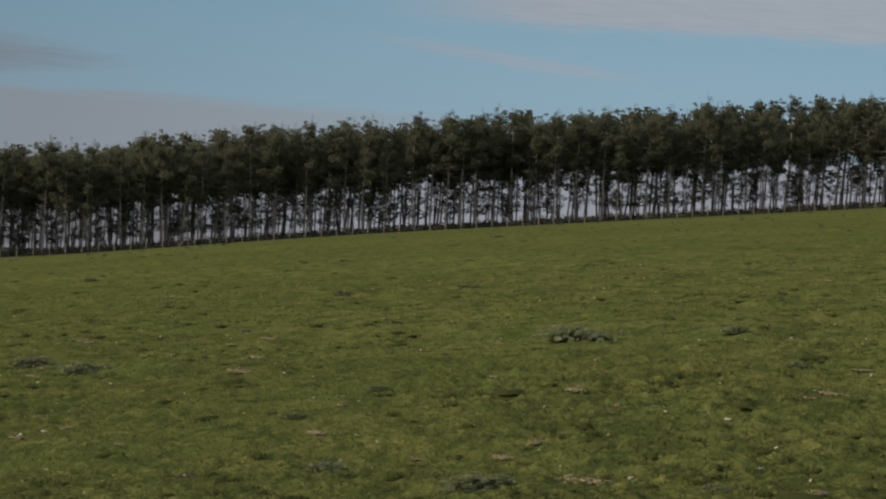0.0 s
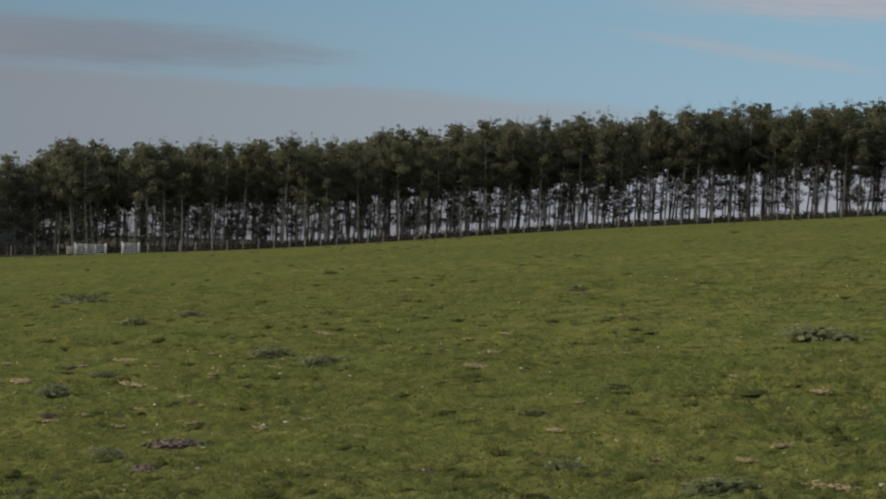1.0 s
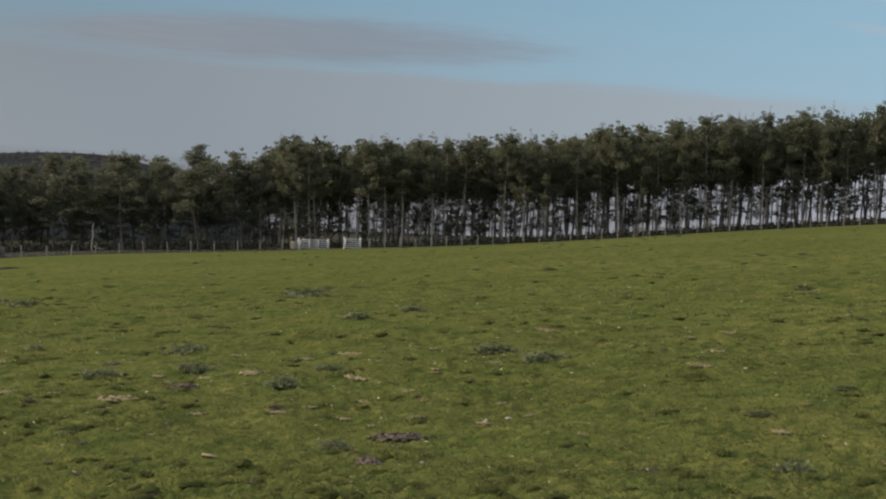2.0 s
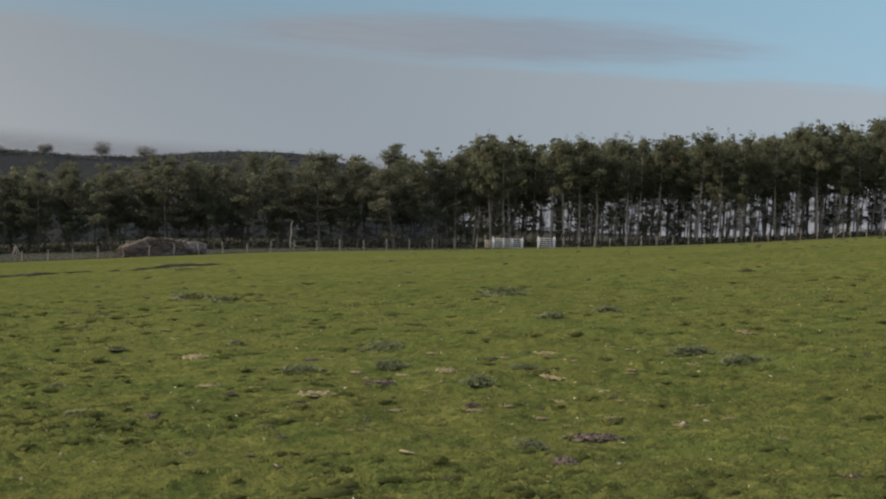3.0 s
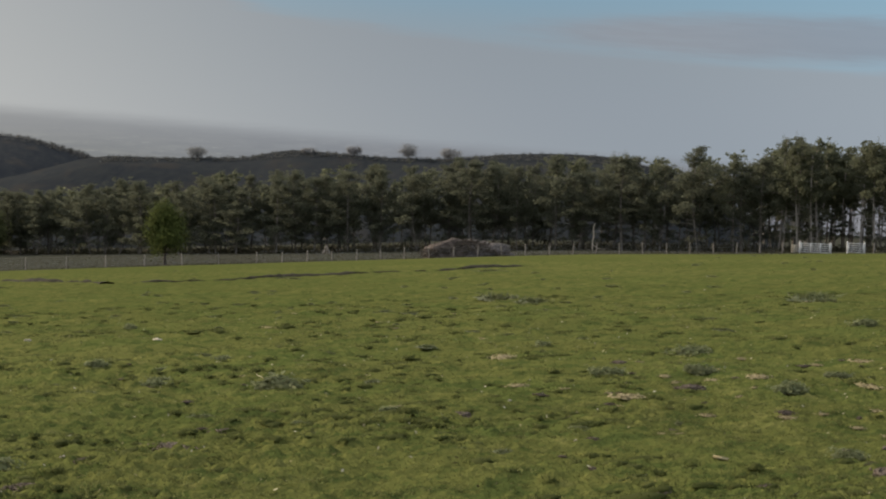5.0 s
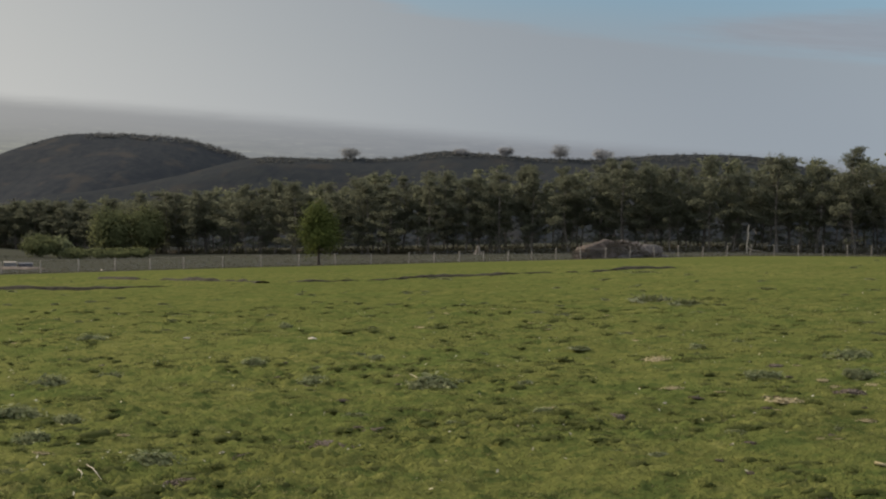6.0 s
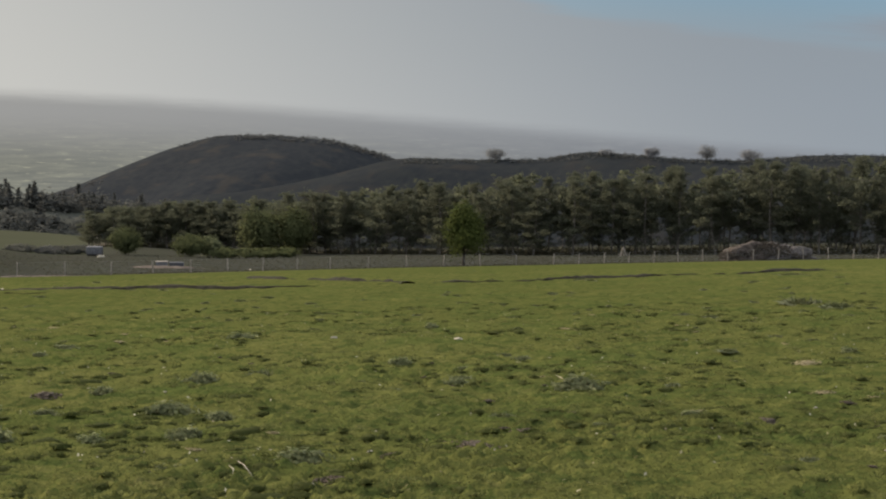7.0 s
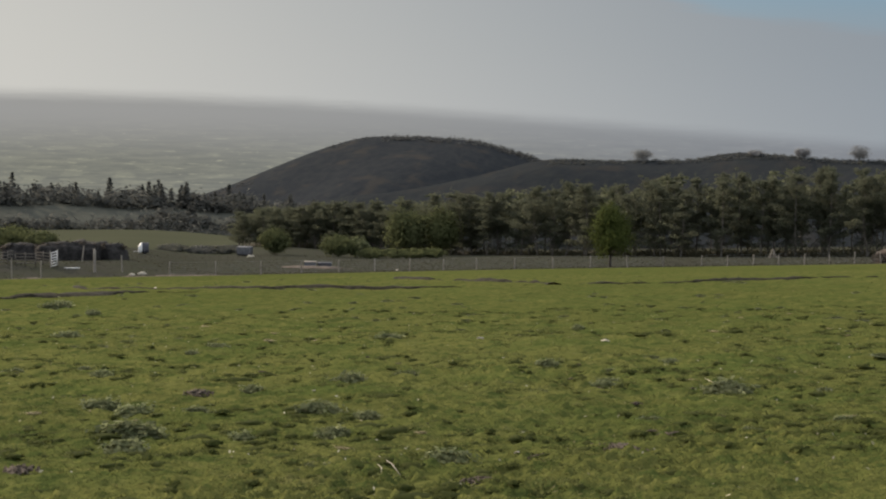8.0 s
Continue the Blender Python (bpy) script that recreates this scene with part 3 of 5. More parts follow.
def broadleaf(name, label, az, r, height, width, mat, seed, trunk=0.22, dense=1.0, leaf=0.22, clumps=60, group="", category="tree", z=None, taper=0.0):
    """A round-headed tree or bush with forked limbs and a leafy, gappy crown."""
    rng = np.random.default_rng(seed)
    wood, crown = Soup(), Soup()
    fork = height * trunk
    wood.tube([(0, 0, -0.2), (0.05, 0.02, fork * 0.5), (0.0, 0.06, fork), (0.1, 0.0, height * 0.62)], [height * 0.026, height * 0.022, height * 0.019, height * 0.006], 8)
    mid = np.array([0, 0, fork + (height - fork) * 0.48])
    half = np.array([width / 2, width / 2, (height - fork) / 2])
    for _ in range(clumps):
        d = rng.normal(size=3)
        d /= np.linalg.norm(d)
        c = mid + d * half * rng.uniform(0.3, 0.98) ** 0.6 * rng.uniform(0.8, 1.05)
        c[2] = max(c[2], fork * 0.8 + 0.1)
        c[:2] *= 1 - taper * (c[2] - mid[2]) / half[2]
        start = np.array([0, 0.03, rng.uniform(fork * 0.9, height * 0.55)])
        wood.tube([start, (start + c) / 2 + rng.normal(0, 0.05 * width, 3), c], [height * 0.007, height * 0.004, 0.01], 4)
        k = int(rng.integers(30, 60) * dense)
        crown.leaves(rng, c + rng.normal(size=(k, 3)) * half * 0.17 * rng.uniform(0.7, 1.3), leaf, 1.4, mid * 0.4 + c * 0.6 - (0, 0, 0.1), False, 0.3)
    top = tagged(new(name), label, category, group)
    part("trunk", wood.mesh("trunk", M_DARKBARK, True), top)
    part("crown", crown.mesh("crown", mat), top)
    x, y, g = spot(az, r)
    return put(top, pose(x, y, g if z is None else z, 0, 0, seed * 40))


broadleaf("young_tree", "bright green leafy young tree beside the fence", 42.42, 171, 6.8, 4.3, M_LEAF, 5, 0.16, 1.5, 0.15, 150, taper=0.38)
# broad-leaved edge of the wood at its lower end
broadleaf("broadleaf_tree", "olive green broad-leaved tree at the wood's edge", 49.5, 262, 7.6, 7.4, M_OLIVE, 21, 0.12, 1.0, 0.3, 120)
broadleaf("broadleaf_tree", "olive green broad-leaved tree at the wood's edge", 48.3, 264, 7.4, 6.6, M_OLIVE, 22, 0.12, 1.0, 0.3, 110)
broadleaf("bush", "rounded fresh green bush by the yard", 54.05, 235, 4.0, 4.4, M_OLIVE, 23, 0.1, 1.0, 0.2, 110, "bushes", "bush")
broadleaf("bush", "low spreading green bush lit along its top", 51.9, 238, 3.2, 5.2, M_OLIVE, 24, 0.08, 1.0, 0.2, 110, "bushes", "bush")
broadleaf("bush", "low dark bush at the foot of the wood", 51.2, 240, 3.0, 3.4, M_WEED, 25, 0.08, 1.2, 0.24, 70, "bushes", "bush")
for az, w in ((50.7, 4.5), (50.0, 4.0), (49.3, 4.6), (48.6, 4.0)):
    broadleaf("bush", "low hedge-like bush below the wood", az, 236, 1.5, w, M_OLIVE, int(az * 10), 0.1, 1.0, 0.2, 50, "bushes", "bush")
for az, h, w, r in ((62.9, 3.4, 6.0, 215), (61.9, 2.6, 4.0, 210), (63.9, 3.0, 5.0, 220)):
    broadleaf("bush", "dark scrubby bush behind the yard", az, r, h, w, M_OLIVE, int(az * 10), 0.1, 1.1, 0.2, 90, "bushes", "bush")


for az, h, w in ((57.6, 0.9, 5.0), (56.6, 1.1, 5.5), (55.7, 1.3, 4.5)):
    broadleaf("bush", "low dark scrub along the foot of the meadow", az, 246, h, w, M_VALLEY, int(az * 10), 0.1, 1.0, 0.2, 70, "bushes", "bush")


def ridge_z(knots, az, radius):
    ka, ke = zip(*sorted(knots))
    return EYE + radius * math.tan(radians(float(np.interp(az, ka, ke))))


for i, (az, h, w) in enumerate(((34.14, 12.5, 16.5), (32.67, 9.5, 17.0), (36.0, 8.5, 13.5), (41.39, 9.5, 17.0), (37.55, 5.5, 12.0))):
    broadleaf("hilltop_tree", "leafless-looking round tree on the far ridge, greyed with painted haze", az, 1250, h, w, M_HAZY, 60 + i, 0.16, 0.55, 0.5, 90, "trees on the far ridge", "tree", ridge_z(RIDGE, az, 1250) - 0.8)


def far_woods(name, label, grid, count, seed, tall, chance, mat, pointed=0.0, crest=False):
    """Tree crowns too far off to tell apart, strewn over a hill."""
    rng = np.random.default_rng(seed)
    x, y, z = grid
    m, k = x.shape
    soup = Soup()
    for _ in range(count):
        i, j = int(rng.integers(19, 21)) if crest else int(m * (0.08 + 0.44 * rng.uniform() ** 0.6)), int(rng.integers(0, k - 1))
        u, t = i / (m - 1) * 2 - 1, j / k
        if noise.noise((x[i, j] * 0.006, y[i, j] * 0.006, seed)) + chance(u, t) < 0:
            continue
        f, g = rng.uniform(0, 1, 2)
        p = np.array([c[i, j] + f * (c[i, j + 1] - c[i, j]) + g * (c[i + 1, j] - c[i, j]) for c in grid])
        h = tall * rng.uniform(0.6, 1.25)
        if rng.uniform() < pointed and abs(u) < 0.2:
            s = rng.uniform(0, 1, 150) ** 1.3
            a, q = rng.uniform(0, 2 * math.pi, 150), 0.42 * h * (1.06 - s) * rng.uniform(0.3, 1, 150)
            pts = p + np.stack([np.cos(a) * q, np.sin(a) * q, s * h * 1.25], 1)
            soup.leaves(rng, pts, h * 0.13, 1.5, p + (0, 0, h * 0.3), True, 0.8)
        else:
            pts = p + rng.normal(size=(44, 3)) * (0.34 * h, 0.34 * h, 0.19 * h) + (0, 0, 0.36 * h)
            soup.leaves(rng, pts, h * 0.17, 1.5, p - (0, 0, 0.6 * h), True, 0.6)
    ob = new(name, soup.mesh(name, mat))
    return tagged(ob, label, "wood", kind="stuff")


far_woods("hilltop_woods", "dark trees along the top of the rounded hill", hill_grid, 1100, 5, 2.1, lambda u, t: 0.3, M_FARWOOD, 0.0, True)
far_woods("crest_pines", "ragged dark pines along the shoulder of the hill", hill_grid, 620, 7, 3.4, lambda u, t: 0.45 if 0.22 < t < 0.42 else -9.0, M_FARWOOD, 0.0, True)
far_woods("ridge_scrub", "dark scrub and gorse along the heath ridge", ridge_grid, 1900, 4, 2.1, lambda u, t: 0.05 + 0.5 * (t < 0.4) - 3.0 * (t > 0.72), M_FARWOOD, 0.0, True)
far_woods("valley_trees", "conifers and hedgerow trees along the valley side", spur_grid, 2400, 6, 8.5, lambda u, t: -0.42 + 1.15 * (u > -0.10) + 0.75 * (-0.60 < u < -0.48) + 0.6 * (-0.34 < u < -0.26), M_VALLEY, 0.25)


def undergrowth():
    """Bramble and dead stalks along the foot of the wood."""
    rng = np.random.default_rng(91)
    s = Soup()
    for _ in range(4200):
        az = rng.uniform(-19, 54)
        r = np.interp(az, WOOD_AZ, WOOD_R) + rng.uniform(-2.5, 9 if az < 22 else 20)
        if 18.4 < az < 21.2 and r < 200:
            continue
        c = np.array(spot(az, r))
        h = rng.uniform(0.15, 0.75) * (1.7 if az > 22 else 1.0)
        s.leaves(rng, c + rng.normal(size=(22, 3)) * (0.5, 0.5, h * 0.35) + (0, 0, h * 0.5), 0.16, 1.6, c, True)
    return tagged(new("undergrowth", s.mesh("undergrowth", M_BRAMBLE)), "dark low bramble along the foot of the wood", "undergrowth", kind="stuff")


M_BRAMBLE = material("bramble", needles((0.045, 0.046, 0.028), (0.095, 0.086, 0.054)), 0.9, 0.05, 0.35)
undergrowth()


# ---- fences, gates and the yard ----
def rounded_post(name, width, height, mat, seed=0, square=False):
    """An upright post, a little worn and crooked, with a chamfered top."""
    rng = np.random.default_rng(seed)
    s = Soup()
    w, sides = width / 2, 4 if square else 8
    s.tube([(0, 0, -0.4), (rng.normal(0, 0.008), 0, height * 0.5), (rng.normal(0, 0.012), rng.normal(0, 0.012), height - 0.03), (0, 0, height)], [w * 1.05, w, w * 0.96, w * 0.7], sides)
    return s.mesh(name, mat)


def walk_line(points, spacing):
    """Places along a line of bearings and distances, evenly apart."""
    xy = np.array([polar(a, r) for a, r in points])
    seg = np.hypot(*np.diff(xy, axis=0).T)
    total = np.concatenate([[0], np.cumsum(seg)])
    at = np.arange(0, total[-1], spacing)
    return np.stack([np.interp(at, total, xy[:, i]) for i in (0, 1)], 1)


def fence(label, points, spacing, height, wires, seed):
    rng = np.random.default_rng(seed)
    top = tagged(new("fence"), label, "fence")
    meshes = [rounded_post("post", 0.11, 1.0, M_WOOD, seed * 10 + i) for i in range(4)]
    places = walk_line(points, spacing)
    for x, y in places:
        ob = part("post", meshes[int(rng.integers(4))], top)
        ob.matrix_basis = pose(x, y, float(ground(x, y)), rng.normal(0, 2.2), rng.normal(0, 2.2), rng.uniform(0, 360)) @ Matrix.Diagonal((1, 1, height * rng.uniform(0.88, 1.08), 1))
    for h in wires:
        s = Soup()
        s.tube([(x, y, float(ground(x, y)) + h * height) for x, y in places], [0.004] * len(places), 3)
        part("wire", s.mesh("wire", M_WIRE), top)
    return top


fence("wire stock fence with grey wooden posts along the pines", [(18.2, 191), (15, 192), (8, 191), (0, 192), (-8, 195), (-20, 208)], 1.8, 1.15, (0.25, 0.5, 0.75, 0.95), 1)
fence("wire stock fence with weathered posts below the pasture", [(21.2, 190), (27, 183), (34, 175), (40, 168)], 2.75, 1.2, (0.15, 0.3, 0.45, 0.6, 0.75, 0.95), 2)
fence("sagging wire stock fence with weathered posts by the yard", [(40.6, 167.5), (47, 160), (54, 147), (59.0, 145.5)], 4.0, 1.2, (0.15, 0.3, 0.45, 0.6, 0.75, 0.95), 3)


def bar(s, a, b, r, sides=6):
    s.tube([a, b], [r, r], sides)


def field_gate(label, az, r, width, height, rails, uprights, turn, braces=True):
    top = tagged(new("field_gate"), label, "gate", "white gates")
    for i in range(rails):
        s = Soup()
        z = 0.12 + (height - 0.16) * i / (rails - 1)
        s.box((-width / 2, -0.025, z - 0.04), (width / 2, 0.025, z + 0.04))
        part("rail", s.mesh("rail", M_WHITE), top)
    for i in range(uprights):
        s = Soup()
        x = -width / 2 + width * i / (uprights - 1)
        s.box((x - 0.055, -0.04, 0.05), (x + 0.055, 0.04, height + 0.02))
        part("upright", s.mesh("upright", M_WHITE), top)
    for x in (-width / 2 - 0.14, width / 2 + 0.14):
        ob = part("gate_post", rounded_post("gate_post", 0.16, height + 0.16, M_WHITE if braces else M_WOOD, 5, True), top)
        ob.location = (x, 0, 0)
    return put(top, pose(*spot(az, r), 0, 0, turn))


field_gate("white painted five-barred field gate, closed", 20.12, 190.5, 3.15, 1.12, 5, 4, 24)
field_gate("small white painted gate beside the field gate", 18.78, 190.5, 1.6, 1.12, 5, 2, 18)
field_gate("short white hurdle standing edge-on in the yard", 61.55, 152, 1.5, 1.35, 6, 2, 131, False)
s = Soup()
for k in range(4):
    s.box((-0.34, -0.02, 0.14 + 0.23 * k), (0.34, 0.02, 0.26 + 0.23 * k))
s.box((-0.05, -0.06, -0.1), (0.05, -0.021, 1.0))
put(tagged(new("gate_stub", s.mesh("gate_stub", M_STONE)), "pale boarded stub of fencing beside the gate", "fence"), pose(*spot(20.82, 190.6), 0, 0, 24))


def braced_post():
    """A straining post with a slanting strut to each side."""
    top = tagged(new("straining_post"), "pale straining post with two slanting struts", "post")
    part("post", rounded_post("post", 0.11, 1.6, M_WOOD, 8), top)
    for side in (-1, 1):
        s = Soup()
        bar(s, (side * 0.05, 0, 1.0), (side * 0.98, 0, -0.05), 0.042)
        part("strut", s.mesh("strut", M_WOOD), top)
    return put(top, pose(*spot(8.74, 189.5), 0, 0, 8.7))


braced_post()
for az, r, h, w, tilt, label in ((60.2, 150, 2.05, 0.26, 0, "thick pale strainer post at the yard"), (60.62, 158, 1.5, 0.13, 7, "leaning pale post in the yard"), (59.28, 150.5, 1.5, 0.12, -2, "grey post at the yard's edge"), (62.95, 138, 1.6, 0.12, 0, "pale post of the sheep pen"), (61.98, 139, 1.5, 0.12, 0, "pale post of the sheep pen"), (63.6, 138, 1.5, 0.12, 2, "pale post of the sheep pen")):
    put(tagged(new("yard_post", rounded_post("yard_post", w, h, M_WOOD, int(az * 100))), label, "post"), pose(*spot(az, r), tilt, tilt, az))


def hurdle(az, r, turn, seed):
    rng = np.random.default_rng(seed)
    top = tagged(new("pen_hurdle"), "grey wooden hurdle of a sheep pen", "hurdle", "sheep pen hurdles")
    for i in range(4):
        s = Soup()
        s.box((-0.9, -0.02, 0.2 + 0.28 * i), (0.9, 0.02, 0.29 + 0.28 * i))
        part("rail", s.mesh("rail", M_SHADEBARK), top)
    for x in (-0.88, 0.0, 0.88):
        s = Soup()
        s.box((x - 0.04, -0.045, -0.05), (x + 0.04, -0.022, 1.25))
        part("stile", s.mesh("stile", M_SHADEBARK), top)
    return put(top, pose(*spot(az, r), 0, rng.normal(0, 3), turn))


for i, (az, turn) in enumerate(((63.4, 60), (62.5, 66), (61.9, 20), (63.0, 140))):
    hurdle(az, 151.5 + (i > 1) * 1.6, turn, i)


def lump_mesh(name, size, mat, seed, rough=0.25, rings=12, sides=20, flat=0.0):
    """A heap or boulder: a lumpy half ball of that width, depth and height."""
    a = np.linspace(0, 2 * math.pi, sides, endpoint=False)
    e = np.linspace(-0.18, math.pi / 2 * 0.97, rings)
    verts = []
    for q in e:
        for p in a:
            d = np.array([math.cos(q) * math.cos(p), math.cos(q) * math.sin(p), math.sin(q)])
            k = 1 + rough * noise.noise(Vector(d * 1.7) + Vector((seed, 0, 0))) + rough * 0.6 * noise.noise(Vector(d * 4.5) + Vector((0, seed, 0)))
            z = d[2] ** (1 + flat) if d[2] > 0 else d[2]
            verts.append((d[0] * k * size[0] / 2, d[1] * k * size[1] / 2, z * k * size[2]))
    i = np.arange(rings - 1)[:, None] * sides + np.arange(sides)[None]
    j = np.arange(rings - 1)[:, None] * sides + (np.arange(sides)[None] + 1) % sides
    quads = np.stack([i, j, j + sides, i + sides], -1).reshape(-1, 4)
    cap = len(verts)
    verts.append((0, 0, size[2]))
    k = np.arange(sides)
    return mesh_of(name, np.array(verts), [quads, np.stack([(rings - 1) * sides + k, (rings - 1) * sides + (k + 1) % sides, np.full(sides, cap)], 1)], mat)


def brush_heap():
    """The long heap of earth, roots and branches behind the fence."""
    rng = np.random.default_rng(40)
    top = tagged(new("brush_heap"), "long heap of reddish earth, roots and cut branches", "heap")
    part("earth", lump_mesh("earth", (6.2, 4.0, 1.75), M_PILE, 3.0, 0.35, 16, 32), top, "reddish brown earth and roots").location = (-1.9, 0, 0)
    part("brushwood", lump_mesh("brushwood", (7.0, 3.6, 1.8), M_DARKBRUSH, 9.0, 0.4, 16, 32), top, "grey brushwood").location = (1.9, 0.3, 0)
    s = Soup()
    for _ in range(700):
        u = rng.uniform(-1, 1)
        p = np.array([u * 4.8, rng.uniform(-2.0, 1.0), 0])
        p[2] = max(0.1, 1.85 * (1 - (p[0] / 5.3) ** 2) * (1 - (p[1] / 2.6) ** 2) - 0.1)
        d = rng.normal(size=3) * (1, 0.7, 0.45)
        d /= np.linalg.norm(d)
        length = rng.uniform(0.3, 1.1)
        bar(s, p - d * length / 2, p + d * length / 2, rng.uniform(0.015, 0.06), 5)
    tagged(part("tangle", s.mesh("tangle", M_DARKBARK), top, "tangled cut branches"), kind="stuff")
    return put(top, pose(*spot(32.05, 180), 0, 0, 32))


M_DARKBRUSH = material("grey_brushwood", speckled((0.04, 0.036, 0.036), (0.15, 0.135, 0.125), 4.0, 0.15), 0.9, 0.1)
M_SHEETING = material("black_sheeting", speckled((0.018, 0.017, 0.017), (0.042, 0.040, 0.039), 2.0, 0.05), 0.85, 0.15)
M_BLUEGREY = material("bluegrey_panel", speckled((0.075, 0.077, 0.084), (0.115, 0.117, 0.125), 2.0, 0.01), 0.6, 0.3)
M_NAVY = material("dark_blue_panel", speckled((0.030, 0.032, 0.040), (0.058, 0.060, 0.072), 2.0, 0.01), 0.6, 0.3)
M_EARTH = material("bare_pink_earth", speckled((0.070, 0.057, 0.048), (0.115, 0.093, 0.077), 1.2, 0.06), 0.95, 0.1)
brush_heap()

def dark_bank(az, r, size, seed):
    """A long low stack under black sheeting, weighed down with brush along its ragged top."""
    rng = np.random.default_rng(seed)
    top = tagged(new("covered_stack"), "low stack under black sheeting with brush on top", "stack", "covered stacks")
    part("sheeting", lump_mesh("sheeting", size, M_SHEETING, seed * 1.7, 0.30, 12, 30, -0.72), top, "black plastic sheeting")
    s = Soup()
    for _ in range(260):
        u = rng.uniform(-0.5, 0.5)
        p = np.array([u * size[0], rng.uniform(-0.3, 0.3) * size[1], size[2] * (0.95 - 1.6 * abs(u) ** 4 * 2)])
        d = rng.normal(size=3) * (1, 0.7, 0.4)
        d *= rng.uniform(0.12, 0.42) / np.linalg.norm(d)
        s.tube([p - d, p + d], [rng.uniform(0.02, 0.06), 0.012], 4)
    tagged(part("brush", s.mesh("brush", M_DARKBARK), top, "dark cut brush"), kind="stuff")
    return put(top, pose(*spot(az, r), 0, 0, az))


for i, (az, r, size) in enumerate(((60.95, 163, (6.2, 2.8, 1.75)), (59.75, 165, (3.6, 2.4, 1.5)), (62.6, 167, (4.6, 2.4, 1.45)))):
    dark_bank(az, r, size, 31 + i)


def stock_trailer():
    """Small rounded trailer: nose whitened as its sunlit side, dark body, two wheels, drawbar."""
    top = tagged(new("stock_trailer"), "small dark stock trailer, its rounded nose whitened for sunlight", "trailer")
    for name, x0, x1, mat in (("nose", -0.62, -0.18, M_WHITE), ("body", -0.18, 0.62, M_NAVY)):
        s = Soup()
        xs = np.linspace(x0, x1, 5)
        ring = [(math.cos(a) * 0.6, 0.45 + (0.55 + 0.35 * max(0, math.sin(a))) * math.sin(a)) for a in np.linspace(-0.6, math.pi + 0.6, 14)]
        grow = [0.72 + 0.28 * smoothstep(x, -0.62, -0.3) for x in xs]
        v = np.array([[(x, p[0] * g, 0.06 + p[1] * g) for p in ring] for x, g in zip(xs, grow)])
        k = len(ring)
        i = (np.arange(4)[:, None] * k + np.arange(k)[None])
        j = (np.arange(4)[:, None] * k + (np.arange(k)[None] + 1) % k)
        s.add(v, np.stack([i, j, j + k, i + k], -1).reshape(-1, 4))
        mid0, mid1 = (x0, 0, 0.75), (x1, 0, 0.75)
        q = np.arange(k)
        s.add(np.concatenate([v[0], [mid0]]), None, np.stack([(q + 1) % k, q, np.full(k, k)], 1))
        s.add(np.concatenate([v[-1], [mid1]]), None, np.stack([q, (q + 1) % k, np.full(k, k)], 1))
        part(name, s.mesh(name, mat), top)
    for y in (-0.62, 0.62):
        s = Soup()
        s.tube([(0.15, y - 0.07, 0.24), (0.15, y + 0.07, 0.24)], [0.24, 0.24], 14)
        wheel = part("wheel", s.mesh("wheel", M_SHEETING), top)
        s = Soup()
        s.tube([(0.15, y - 0.08, 0.24), (0.15, y + 0.08, 0.24)], [0.13, 0.13], 12)
        part("rim", s.mesh("rim", M_WIRE), wheel, "grey metal rim")
    s = Soup()
    bar(s, (-0.6, 0, 0.35), (-1.2, 0, 0.3), 0.04)
    part("drawbar", s.mesh("drawbar", M_WIRE), top)
    return put(top, pose(*spot(58.55, 203), 0, 0, 60))


stock_trailer()


def box_thing(name, label, category, az, r, size, parts, turn):
    top = tagged(new(name), label, category)
    for pn, lo, hi, mat in parts:
        s = Soup()
        s.box([a * b for a, b in zip(lo, size)], [a * b for a, b in zip(hi, size)])
        ob = part(pn, s.mesh(pn, mat), top)
        edge = ob.modifiers.new("edge", "BEVEL")
        edge.width, edge.segments = 0.03, 2
    return put(top, pose(*spot(az, r), 0, 0, turn))


box_thing("box_trailer", "pale blue-grey box trailer beside the bushes", "trailer", 55.1, 232, (2.0, 1.4, 1.25), (("body", (-0.5, -0.5, 0.22), (0.5, 0.5, 1.0), M_BLUEGREY), ("roof", (-0.52, -0.52, 1.0), (0.52, 0.52, 1.05), M_BLUEGREY), ("chassis", (-0.5, -0.3, 0.05), (0.5, 0.3, 0.22), M_SHEETING)), 40)
box_thing("feed_bin", "pale pinkish bin beside a dark blue one", "bin", 52.85, 178, (1.25, 0.8, 0.62), (("body", (-0.5, -0.5, 0), (0.5, 0.5, 0.85), M_BLUEGREY), ("lid", (-0.54, -0.54, 0.85), (0.54, 0.54, 1.0), M_WOOD)), 50)
box_thing("feed_bin", "dark blue bin lying on bare earth", "bin", 52.35, 179, (1.5, 0.8, 0.5), (("body", (-0.5, -0.5, 0), (0.5, 0.5, 0.88), M_NAVY), ("lid", (-0.53, -0.53, 0.88), (0.53, 0.53, 1.0), M_NAVY)), 50)


